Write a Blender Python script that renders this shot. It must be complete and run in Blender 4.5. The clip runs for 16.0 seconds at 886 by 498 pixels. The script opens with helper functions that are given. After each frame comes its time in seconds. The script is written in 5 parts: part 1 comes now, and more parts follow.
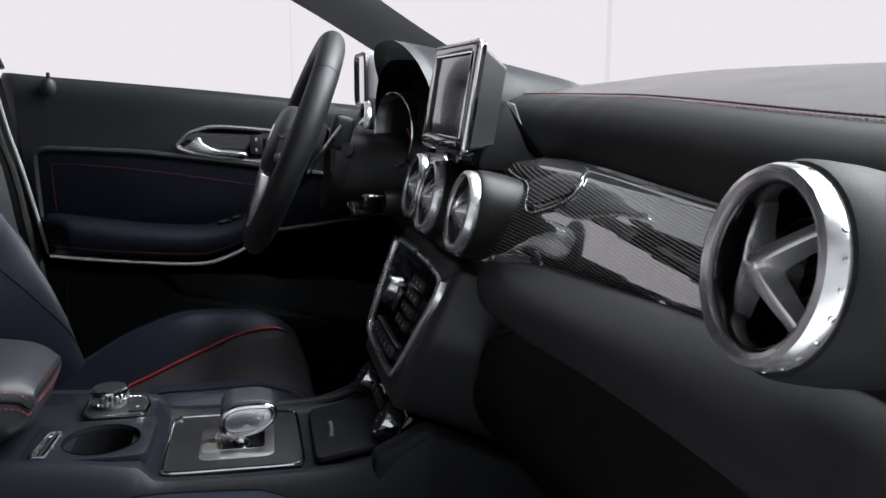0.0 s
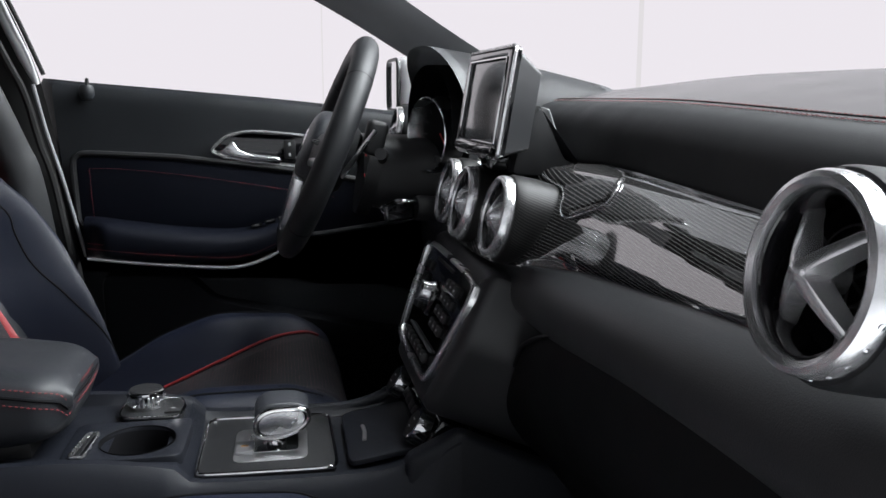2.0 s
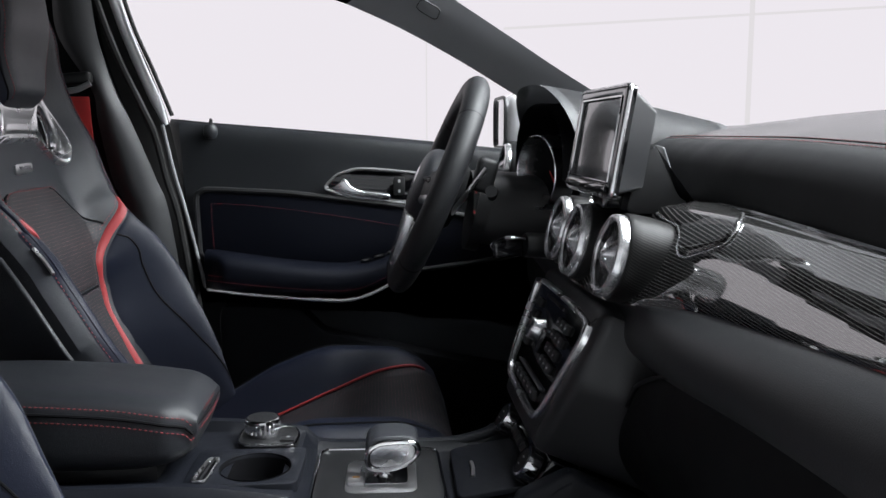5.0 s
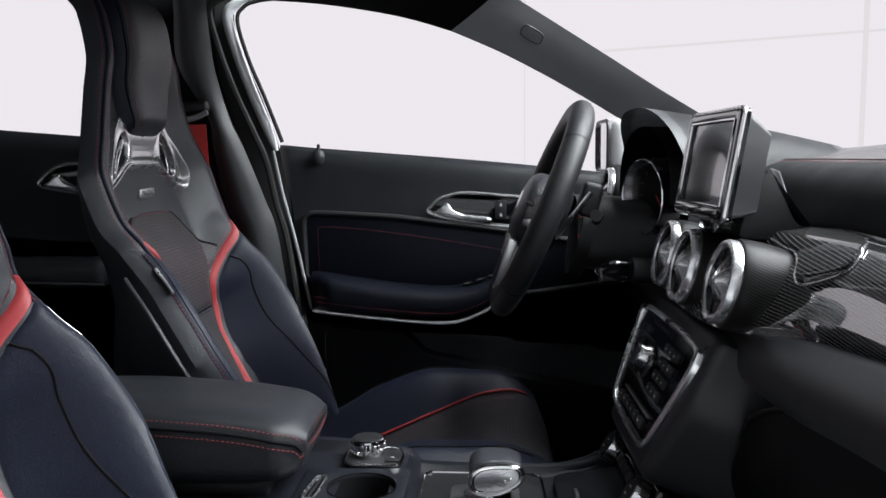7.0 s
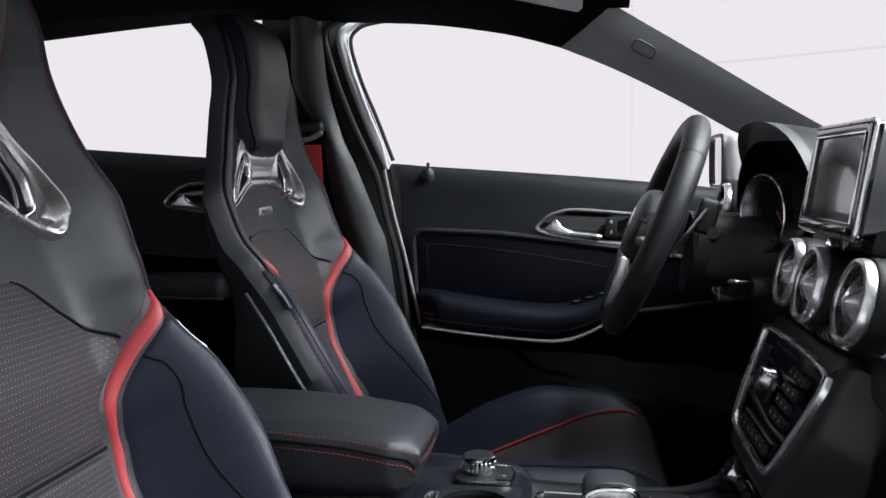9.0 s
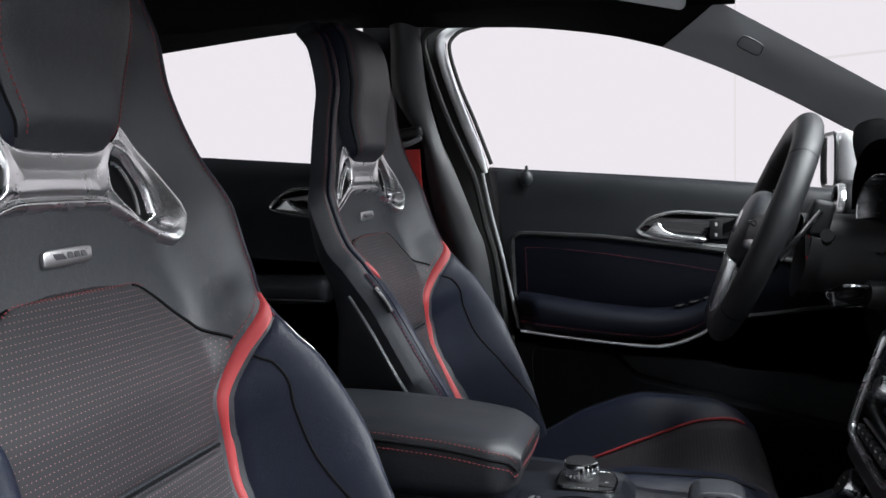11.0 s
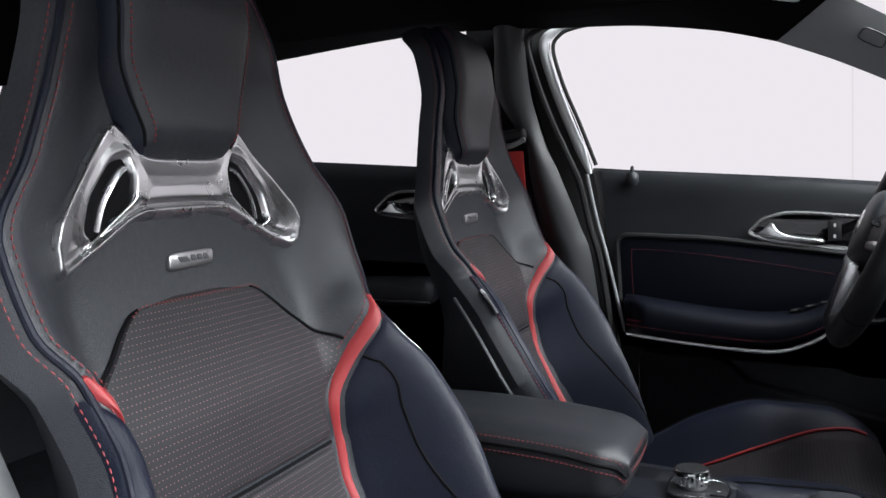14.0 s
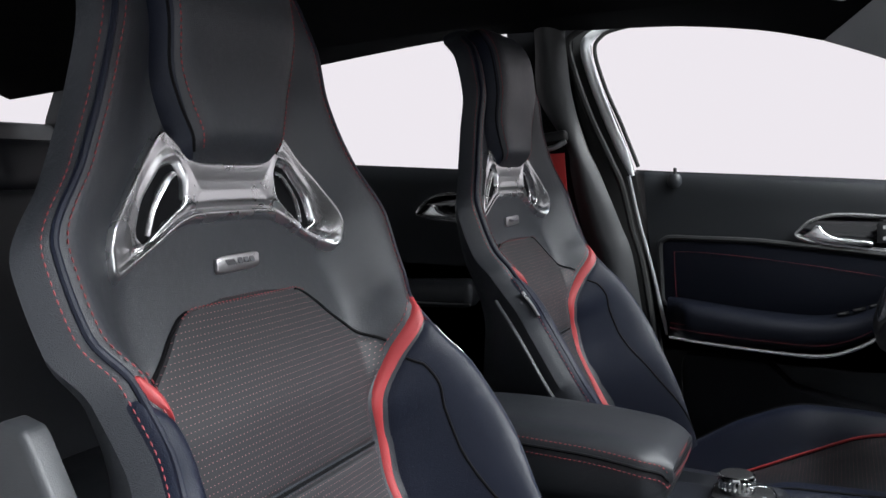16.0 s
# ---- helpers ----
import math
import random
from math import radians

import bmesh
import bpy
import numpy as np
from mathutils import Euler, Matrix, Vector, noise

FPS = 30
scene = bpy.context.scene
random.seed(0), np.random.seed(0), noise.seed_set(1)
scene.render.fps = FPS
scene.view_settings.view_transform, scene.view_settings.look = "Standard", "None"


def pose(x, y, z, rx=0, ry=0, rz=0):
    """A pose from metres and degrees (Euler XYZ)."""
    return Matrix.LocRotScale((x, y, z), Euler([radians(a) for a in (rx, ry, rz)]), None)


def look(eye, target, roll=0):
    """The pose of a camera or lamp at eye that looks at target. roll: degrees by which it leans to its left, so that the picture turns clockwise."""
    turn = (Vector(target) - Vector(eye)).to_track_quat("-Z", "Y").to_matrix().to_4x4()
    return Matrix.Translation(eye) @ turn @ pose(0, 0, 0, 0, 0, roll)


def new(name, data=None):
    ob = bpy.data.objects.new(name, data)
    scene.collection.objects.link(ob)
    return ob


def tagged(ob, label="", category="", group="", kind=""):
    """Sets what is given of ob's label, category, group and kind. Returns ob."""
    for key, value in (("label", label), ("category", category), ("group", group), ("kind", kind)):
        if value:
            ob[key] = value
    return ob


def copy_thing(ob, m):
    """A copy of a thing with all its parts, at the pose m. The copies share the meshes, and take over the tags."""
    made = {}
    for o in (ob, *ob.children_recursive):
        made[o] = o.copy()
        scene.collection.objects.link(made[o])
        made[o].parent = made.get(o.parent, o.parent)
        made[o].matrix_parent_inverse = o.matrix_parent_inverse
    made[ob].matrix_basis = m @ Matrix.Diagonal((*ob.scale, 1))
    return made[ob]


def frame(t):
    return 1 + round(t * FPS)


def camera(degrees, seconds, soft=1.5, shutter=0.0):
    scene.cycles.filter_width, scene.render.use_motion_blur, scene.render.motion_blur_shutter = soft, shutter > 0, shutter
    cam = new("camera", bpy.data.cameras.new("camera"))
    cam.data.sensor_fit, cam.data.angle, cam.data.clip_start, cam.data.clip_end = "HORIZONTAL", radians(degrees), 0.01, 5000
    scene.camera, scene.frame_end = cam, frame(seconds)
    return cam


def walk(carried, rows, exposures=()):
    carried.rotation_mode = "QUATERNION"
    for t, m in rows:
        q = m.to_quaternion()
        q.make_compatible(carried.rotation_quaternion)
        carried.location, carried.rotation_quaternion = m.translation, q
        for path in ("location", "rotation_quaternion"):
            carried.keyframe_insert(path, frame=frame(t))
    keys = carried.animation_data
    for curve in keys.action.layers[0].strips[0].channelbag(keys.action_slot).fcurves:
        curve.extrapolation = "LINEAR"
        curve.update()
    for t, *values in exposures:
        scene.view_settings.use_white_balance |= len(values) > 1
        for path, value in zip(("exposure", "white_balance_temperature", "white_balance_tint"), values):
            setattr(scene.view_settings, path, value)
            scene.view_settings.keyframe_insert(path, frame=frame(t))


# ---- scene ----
cam = camera(55.683, 16.0)
ROWS = [
    (0, 0.2565, -0.9486, 1.0158, 79.357, -0.197, -13.001),
    (0.5, 0.2554, -0.9485, 1.0155, 79.442, -0.237, -12.760),
    (1, 0.2540, -0.9482, 1.0156, 79.514, -0.208, -12.375),
    (1.5, 0.2525, -0.9479, 1.0158, 79.568, -0.150, -11.839),
    (2, 0.2507, -0.9479, 1.0157, 79.697, -0.161, -11.036),
    (2.5, 0.2483, -0.9481, 1.0160, 79.924, -0.131, -10.041),
    (3, 0.2458, -0.9486, 1.0164, 80.327, -0.104, -8.911),
    (5.5, 0.2326, -0.9552, 1.0198, 82.500, 0.238, -2.749),
    (6, 0.2297, -0.9561, 1.0204, 82.881, 0.320, -1.054),
    (6.5, 0.2269, -0.9570, 1.0207, 83.254, 0.448, 0.557),
    (7, 0.2240, -0.9582, 1.0208, 83.705, 0.516, 2.264),
    (7.5, 0.2211, -0.9597, 1.0210, 84.101, 0.673, 3.936),
    (8, 0.2185, -0.9606, 1.0213, 84.415, 0.799, 5.796),
    (8.5, 0.2158, -0.9612, 1.0220, 84.693, 1.015, 7.527),
    (9, 0.2137, -0.9611, 1.0223, 84.934, 1.060, 9.293),
    (9.5, 0.2121, -0.9615, 1.0221, 85.074, 1.263, 10.887),
    (10, 0.2105, -0.9625, 1.0223, 85.166, 1.437, 12.579),
    (12.5, 0.2032, -0.9673, 1.0244, 85.463, 1.972, 19.498),
    (13, 0.2021, -0.9676, 1.0245, 85.518, 2.067, 20.487),
    (13.5, 0.2014, -0.9683, 1.0247, 85.570, 2.107, 21.472),
    (14, 0.2010, -0.9699, 1.0254, 85.601, 2.205, 22.515),
    (14.5, 0.2007, -0.9718, 1.0259, 85.661, 2.252, 23.386),
    (15, 0.2004, -0.9734, 1.0266, 85.731, 2.350, 24.163),
    (15.5, 0.2001, -0.9743, 1.0272, 85.774, 2.368, 24.821),
    (16, 0.2000, -0.9749, 1.0271, 85.829, 2.394, 25.204),
]
walk(cam, [(t, pose(x, y, z, rx, ry, rz)) for t, x, y, z, rx, ry, rz in ROWS])

# ---- light: a bright white studio hall all round the car ----
world = bpy.data.worlds.new("studio")
scene.world = world
world.use_nodes = True
world.node_tree.nodes["Background"].inputs[0].default_value = (0.86, 0.93, 1.0, 1)
world.node_tree.nodes["Background"].inputs[1].default_value = 0.05
scene.view_settings.exposure = 0.0


def softbox(name, eye, target, wide, high, watts):
    d = bpy.data.lights.new(name, "AREA")
    d.shape, d.size, d.size_y, d.energy, d.color = "RECTANGLE", wide, high, watts, (0.92, 0.965, 1.0)
    ob = new(name, d)
    ob.matrix_world = look(eye, target)
    return ob


# studio softboxes: over the bonnet and overhead
softbox("softbox_front", (4.2, 0.0, 3.4), (0.3, 0.1, 0.9), 4.0, 1.8, 480)
softbox("softbox_overhead", (2.4, 0.0, 4.1), (0.5, 0.0, 0.9), 3.4, 2.6, 640)

# ---- materials ----


def material(name, color, rough=0.5, metal=0.0, coat=0.0, bump=0.0, scale=200.0, vary=0.15, spec=0.5, grain="noise", wear=12.0):
    m = bpy.data.materials.new(name)
    m.use_nodes = True
    nt = m.node_tree
    b = nt.nodes["Principled BSDF"]
    b.inputs["Roughness"].default_value = rough
    b.inputs["Metallic"].default_value = metal
    b.inputs["Coat Weight"].default_value = coat
    b.inputs["Coat Roughness"].default_value = 0.03
    b.inputs["Specular IOR Level"].default_value = spec
    co = nt.nodes.new("ShaderNodeTexCoord")
    # broad, faint variation of tone and gloss
    n1 = nt.nodes.new("ShaderNodeTexNoise")
    n1.inputs["Scale"].default_value = wear
    n1.inputs["Detail"].default_value = 5
    nt.links.new(co.outputs["Object"], n1.inputs["Vector"])
    mix = nt.nodes.new("ShaderNodeMix")
    mix.data_type = "RGBA"
    mix.inputs["A"].default_value = (*[c * (1 - vary) for c in color], 1)
    mix.inputs["B"].default_value = (*[min(1, c * (1 + vary)) for c in color], 1)
    nt.links.new(n1.outputs["Fac"], mix.inputs["Factor"])
    nt.links.new(mix.outputs["Result"], b.inputs["Base Color"])
    mr = nt.nodes.new("ShaderNodeMapRange")
    mr.inputs["From Min"].default_value, mr.inputs["From Max"].default_value = 0.3, 0.7
    mr.inputs["To Min"].default_value, mr.inputs["To Max"].default_value = max(0.02, rough * 0.88), min(1, rough * 1.12)
    nt.links.new(n1.outputs["Fac"], mr.inputs["Value"])
    nt.links.new(mr.outputs["Result"], b.inputs["Roughness"])
    if bump:
        if grain == "leather":
            n2 = nt.nodes.new("ShaderNodeTexVoronoi")
            n2.feature = "DISTANCE_TO_EDGE"
            n2.inputs["Scale"].default_value = scale
            warp = nt.nodes.new("ShaderNodeTexNoise")
            warp.inputs["Scale"].default_value = scale * 0.25
            ad = nt.nodes.new("ShaderNodeMix")
            ad.data_type = "RGBA"
            ad.blend_type = "ADD"
            ad.inputs["Factor"].default_value = 0.012
            nt.links.new(co.outputs["Object"], ad.inputs["A"])
            nt.links.new(warp.outputs["Color"], ad.inputs["B"])
            nt.links.new(co.outputs["Object"], warp.inputs["Vector"])
            nt.links.new(ad.outputs["Result"], n2.inputs["Vector"])
            out = n2.outputs["Distance"]
        else:
            n2 = nt.nodes.new("ShaderNodeTexNoise")
            n2.inputs["Scale"].default_value = scale
            n2.inputs["Detail"].default_value = 3
            nt.links.new(co.outputs["Object"], n2.inputs["Vector"])
            out = n2.outputs["Fac"]
        bp = nt.nodes.new("ShaderNodeBump")
        bp.inputs["Strength"].default_value = bump
        bp.inputs["Distance"].default_value = 0.001
        nt.links.new(out, bp.inputs["Height"])
        nt.links.new(bp.outputs["Normal"], b.inputs["Normal"])
    return m


def maths(nt, op, a, b=None):
    n = nt.nodes.new("ShaderNodeMath")
    n.operation = op
    for i, v in enumerate((a, b)):
        if v is None:
            continue
        if isinstance(v, (int, float)):
            n.inputs[i].default_value = v
        else:
            nt.links.new(v, n.inputs[i])
    return n.outputs[0]


def dotted(name, color, dots, step_u, step_w, size):
    """Leather with rows of small punched or stitched dots; the mesh's UV map is in metres."""
    m = material(name, color, 0.55, bump=0.25, scale=900, vary=0.12, spec=0.3)
    nt = m.node_tree
    b = nt.nodes["Principled BSDF"]
    uv = nt.nodes.new("ShaderNodeUVMap")
    sp = nt.nodes.new("ShaderNodeSeparateXYZ")
    nt.links.new(uv.outputs[0], sp.inputs[0])
    v = maths(nt, "DIVIDE", sp.outputs[1], step_w)
    row = maths(nt, "FLOOR", v)
    u = maths(nt, "ADD", maths(nt, "DIVIDE", sp.outputs[0], step_u), maths(nt, "MULTIPLY", row, 0.5))
    fu = maths(nt, "MULTIPLY", maths(nt, "SUBTRACT", maths(nt, "FRACT", u), 0.5), step_u)
    fv = maths(nt, "MULTIPLY", maths(nt, "SUBTRACT", maths(nt, "FRACT", v), 0.5), step_w * 1.5)
    r = maths(nt, "SQRT", maths(nt, "ADD", maths(nt, "MULTIPLY", fu, fu), maths(nt, "MULTIPLY", fv, fv)))
    dot = maths(nt, "LESS_THAN", r, size)
    mix = nt.nodes.new("ShaderNodeMix")
    mix.data_type = "RGBA"
    old = b.inputs["Base Color"].links[0].from_socket
    nt.links.new(dot, mix.inputs["Factor"])
    nt.links.new(old, mix.inputs["A"])
    mix.inputs["B"].default_value = (*dots, 1)
    nt.links.new(mix.outputs["Result"], b.inputs["Base Color"])
    return m


def carbon_weave(name="carbon", coat=1.0, pale=0.082):
    """Twill carbon fibre under clear lacquer; the mesh's UV map is in metres."""
    m = material(name, (0.012, 0.012, 0.013), 0.4, coat=coat, vary=0.05)
    nt = m.node_tree
    b = nt.nodes["Principled BSDF"]
    uv = nt.nodes.new("ShaderNodeUVMap")
    sp = nt.nodes.new("ShaderNodeSeparateXYZ")
    nt.links.new(uv.outputs[0], sp.inputs[0])
    s = maths(nt, "DIVIDE", maths(nt, "ADD", sp.outputs[1], maths(nt, "MULTIPLY", sp.outputs[0], 0.16)), 0.0030)
    cell = maths(nt, "DIVIDE", sp.outputs[0], 0.0022)
    s = maths(nt, "ADD", s, maths(nt, "MULTIPLY", maths(nt, "FRACT", cell), 0.12))
    warp = maths(nt, "MULTIPLY", maths(nt, "ADD", maths(nt, "SINE", maths(nt, "MULTIPLY", s, 6.2832)), 1.0), 0.5)
    warp = maths(nt, "MULTIPLY", warp, warp)
    mix = nt.nodes.new("ShaderNodeMix")
    mix.data_type = "RGBA"
    nt.links.new(warp, mix.inputs["Factor"])
    mix.inputs["A"].default_value = (0.0035, 0.0035, 0.004, 1)
    mix.inputs["B"].default_value = (pale * 1.03, pale, pale * 0.98, 1)
    nt.links.new(mix.outputs["Result"], b.inputs["Base Color"])
    b.inputs["Specular IOR Level"].default_value = 0.15
    b.inputs["Coat IOR"].default_value = 2.8
    return m


LEATHER = material("black_leather", (0.0300, 0.0325, 0.0385), 0.40, bump=0.5, scale=560, grain="leather", vary=0.2)
NAPPA = material("dark_blue_black_leather", (0.0068, 0.0092, 0.0195), 0.45, bump=0.4, scale=560, grain="leather", vary=0.2, spec=0.3)
PERF = dotted("perforated_leather", (0.0290, 0.0290, 0.0322), (0.24, 0.115, 0.12), 0.0046, 0.0056, 0.00072)
DOORSKIN = material("door_insert_leather", (0.0036, 0.0045, 0.0085), 0.55, bump=0.4, scale=560, grain="leather", vary=0.2, spec=0.11)
# darker than the hard plastic: shade low on the door is put in
POCKET_SHADE = material("shaded_pocket_plastic", (0.0030, 0.0033, 0.0042), 0.7, bump=0.3, scale=1200, vary=0.2, spec=0.08)
RED = material("red_leather", (0.34, 0.036, 0.040), 0.45, bump=0.3, scale=620, grain="leather", vary=0.1)
THREAD = material("red_thread", (0.25, 0.035, 0.040), 0.6, vary=0.2, wear=400)
# near-black for seams; also puts the shade of hollows into their colour
SEAM_SHADE = material("seam_and_recess_shade", (0.004, 0.004, 0.005), 0.7, spec=0.12)
DASH = material("soft_black_plastic", (0.025, 0.0258, 0.028), 0.42, bump=0.2, scale=900, vary=0.15)
DOOR = material("door_soft_plastic", (0.0175, 0.0198, 0.0232), 0.44, bump=0.4, scale=900, vary=0.15, spec=0.4)
PILLAR = material("satin_pillar_plastic", (0.024, 0.025, 0.027), 0.42, bump=0.15, scale=900, vary=0.12)
CONSOLE = material("console_skin", (0.0072, 0.0084, 0.0125), 0.46, bump=0.35, scale=620, grain="leather", vary=0.2, spec=0.3)
RECLINER = material("grey_seat_plastic", (0.035, 0.037, 0.041), 0.45, bump=0.2, scale=900, vary=0.12)
WHEELSKIN = material("wheel_leather", (0.0125, 0.0132, 0.0150), 0.5, bump=0.35, scale=620, grain="leather", vary=0.15, spec=0.4)
ARMSKIN = material("armrest_leather", (0.0165, 0.0180, 0.0215), 0.42, bump=0.4, scale=560, grain="leather", vary=0.2, spec=0.4)
HARD = material("hard_black_plastic", (0.0085, 0.0088, 0.0100), 0.5, bump=0.3, scale=1200, vary=0.2)
GREYPL = material("grey_pillar_plastic", (0.245, 0.25, 0.26), 0.55, bump=0.3, scale=900, vary=0.1)
GLOSS = material("piano_black", (0.005, 0.005, 0.006), 0.08, coat=0.6, vary=0.05)
CARBON = carbon_weave()
CARBON_SATIN = carbon_weave("carbon_satin", 0.0, 0.022)
CHROME = material("satin_chrome", (0.84, 0.84, 0.85), 0.27, metal=1.0, bump=0.05, scale=500, vary=0.06)
BRIGHT = material("polished_chrome", (0.75, 0.75, 0.76), 0.09, metal=1.0, vary=0.03)
SILVER = material("brushed_aluminium", (0.58, 0.58, 0.59), 0.3, metal=1.0, bump=0.08, scale=700, vary=0.06)
DASHTOP = material("dashboard_top_skin", (0.020, 0.0208, 0.022), 0.24, bump=0.03, scale=900, vary=0.1, spec=0.95)
HOODSKIN = material("hood_leather", (0.032, 0.033, 0.036), 0.5, bump=0.35, scale=620, grain="leather", vary=0.15, spec=0.35)
BROW = material("matt_black_padding", (0.012, 0.0125, 0.0138), 0.62, bump=0.15, scale=900, vary=0.1, spec=0.22)
SATIN = material("satin_silver_paint", (0.78, 0.78, 0.79), 0.24, metal=0.85, bump=0.03, scale=900, vary=0.05)
GREYMET = material("grey_metal_paint", (0.2, 0.2, 0.21), 0.4, metal=0.6, vary=0.06)
FABRIC = material("black_headlining", (0.005, 0.005, 0.0055), 0.95, bump=0.4, scale=1500, vary=0.2, spec=0.03)
CARPET = material("black_carpet", (0.005, 0.005, 0.006), 1.0, bump=0.9, scale=1800, vary=0.3, spec=0.04)
PAINT = material("white_car_paint", (0.72, 0.72, 0.73), 0.25, coat=0.8, vary=0.03)
JAMB = material("silver_white_paint", (0.60, 0.61, 0.62), 0.35, coat=0.4, vary=0.06)
RUBBER = material("black_rubber", (0.012, 0.012, 0.012), 0.7, bump=0.2, scale=800)
WEB = material("red_webbing", (0.5, 0.03, 0.03), 0.7, bump=0.6, scale=1500, vary=0.12)
WHITEINK = material("pale_print", (0.55, 0.55, 0.55), 0.6)
REDINK = material("red_print", (0.6, 0.04, 0.04), 0.5)
AMBER = material("amber_print", (0.55, 0.3, 0.12), 0.5)
HALLTOP = material("added_dark_ceiling", (0.08, 0.08, 0.085), 0.8, vary=0.2, wear=2.0)
FLOORW = material("pale_hall_floor", (0.6, 0.6, 0.61), 0.5, bump=0.1, scale=60, vary=0.05)


def screen_glass():
    # the pale base puts the windows' reflection into the glass colour
    m = material("display_glass", (0.095, 0.10, 0.105), 0.12, coat=0.6, vary=0.05)
    return m


SCREEN = screen_glass()


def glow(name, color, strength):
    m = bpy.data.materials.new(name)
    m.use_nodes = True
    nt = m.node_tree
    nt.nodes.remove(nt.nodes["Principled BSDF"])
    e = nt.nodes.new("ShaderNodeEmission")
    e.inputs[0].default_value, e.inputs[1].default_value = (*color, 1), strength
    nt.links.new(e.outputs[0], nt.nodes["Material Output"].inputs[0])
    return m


# walls and joints emit, in place of light falling on white panels
FILL_GLOW = glow("fill_glow_wall", (0.90, 0.95, 1.0), 0.72)
HALL_GLOW = glow("glowing_hall_wall", (0.985, 0.94, 1.0), 0.86)
JOINT = glow("glowing_wall_joint", (0.985, 0.95, 0.98), 0.77)

# ---- building helpers ----


def base_of(ob):
    at = Vector((0, 0, 0))
    while ob:
        at += ob.location
        ob = ob.parent
    return at


def part(name, bm, mat, parent=None, label="", smooth=True, sharp=35):
    """Links a bmesh, whose vertices are in world metres, as one mesh object under parent."""
    if parent:
        bmesh.ops.translate(bm, verts=bm.verts, vec=-base_of(parent))
    bmesh.ops.recalc_face_normals(bm, faces=bm.faces)
    for e in bm.edges:
        if len(e.link_faces) == 2 and e.calc_face_angle(0) > radians(sharp):
            e.smooth = False
    for f in bm.faces:
        f.smooth = smooth
    me = bpy.data.meshes.new(name)
    bm.to_mesh(me)
    bm.free()
    me.materials.append(mat)
    ob = new(name, me)
    ob.parent = parent
    if label:
        ob["label"] = label
    return ob


def thing(name, at, label, category, group="", kind=""):
    ob = new(name)
    ob.empty_display_size = 0.02
    ob.location = at
    return tagged(ob, label, category, group, kind)


def sm(x, xs, ys):
    """A smooth curve through (xs, ys): cubic Hermite with limited slopes."""
    if x <= xs[0]:
        return ys[0]
    if x >= xs[-1]:
        return ys[-1]
    i = max(k for k in range(len(xs) - 1) if xs[k] <= x)

    def slope(k):
        if k == 0 or k == len(xs) - 1:
            return 0 if len(xs) > 2 else (ys[1] - ys[0]) / (xs[1] - xs[0])
        a, b = (ys[k] - ys[k - 1]) / (xs[k] - xs[k - 1]), (ys[k + 1] - ys[k]) / (xs[k + 1] - xs[k])
        return 0 if a * b <= 0 else 2 * a * b / (a + b)
    h = xs[i + 1] - xs[i]
    t = (x - xs[i]) / h
    return ((2 * t ** 3 - 3 * t ** 2 + 1) * ys[i] + (t ** 3 - 2 * t ** 2 + t) * h * slope(i)
            + (3 * t ** 2 - 2 * t ** 3) * ys[i + 1] + (t ** 3 - t ** 2) * h * slope(i + 1))


def step(x, a, b):
    t = min(1, max(0, (x - a) / (b - a)))
    return t * t * (3 - 2 * t)


def grid(fn, nu, nv, loop_u=False, loop_v=False, uv=None):
    """A quad net of fn(a, b), a and b from 0 to 1; uv(a, b) gives a UV map in metres."""
    bm = bmesh.new()
    cu, cv = nu + (not loop_u), nv + (not loop_v)
    vs = [[bm.verts.new(fn(i / nu, j / nv)) for j in range(cv)] for i in range(cu)]
    lay = bm.loops.layers.uv.new("UVMap") if uv else None
    for i in range(nu):
        for j in range(nv):
            ks = ((i, j), (i + 1, j), (i + 1, j + 1), (i, j + 1))
            f = bm.faces.new([vs[a % cu][b % cv] for a, b in ks])
            if uv:
                for l, (a, b) in zip(f.loops, ks):
                    l[lay].uv = uv(a / nu, b / nv)
    return bm


def smooth_path(pts, n=8, closed=False):
    """Catmull-Rom through the points."""
    p = [Vector(q) for q in pts]
    out = []
    m = len(p)
    for i in range(m if closed else m - 1):
        if closed:
            a, b, c, d = p[i - 1], p[i], p[(i + 1) % m], p[(i + 2) % m]
        else:
            a, b, c, d = p[max(0, i - 1)], p[i], p[i + 1], p[min(m - 1, i + 2)]
        for k in range(n):
            t = k / n
            out.append(0.5 * (2 * b + (c - a) * t + (2 * a - 5 * b + 4 * c - d) * t * t + (3 * b - a - 3 * c + d) * t ** 3))
    if not closed:
        out.append(p[-1])
    return out


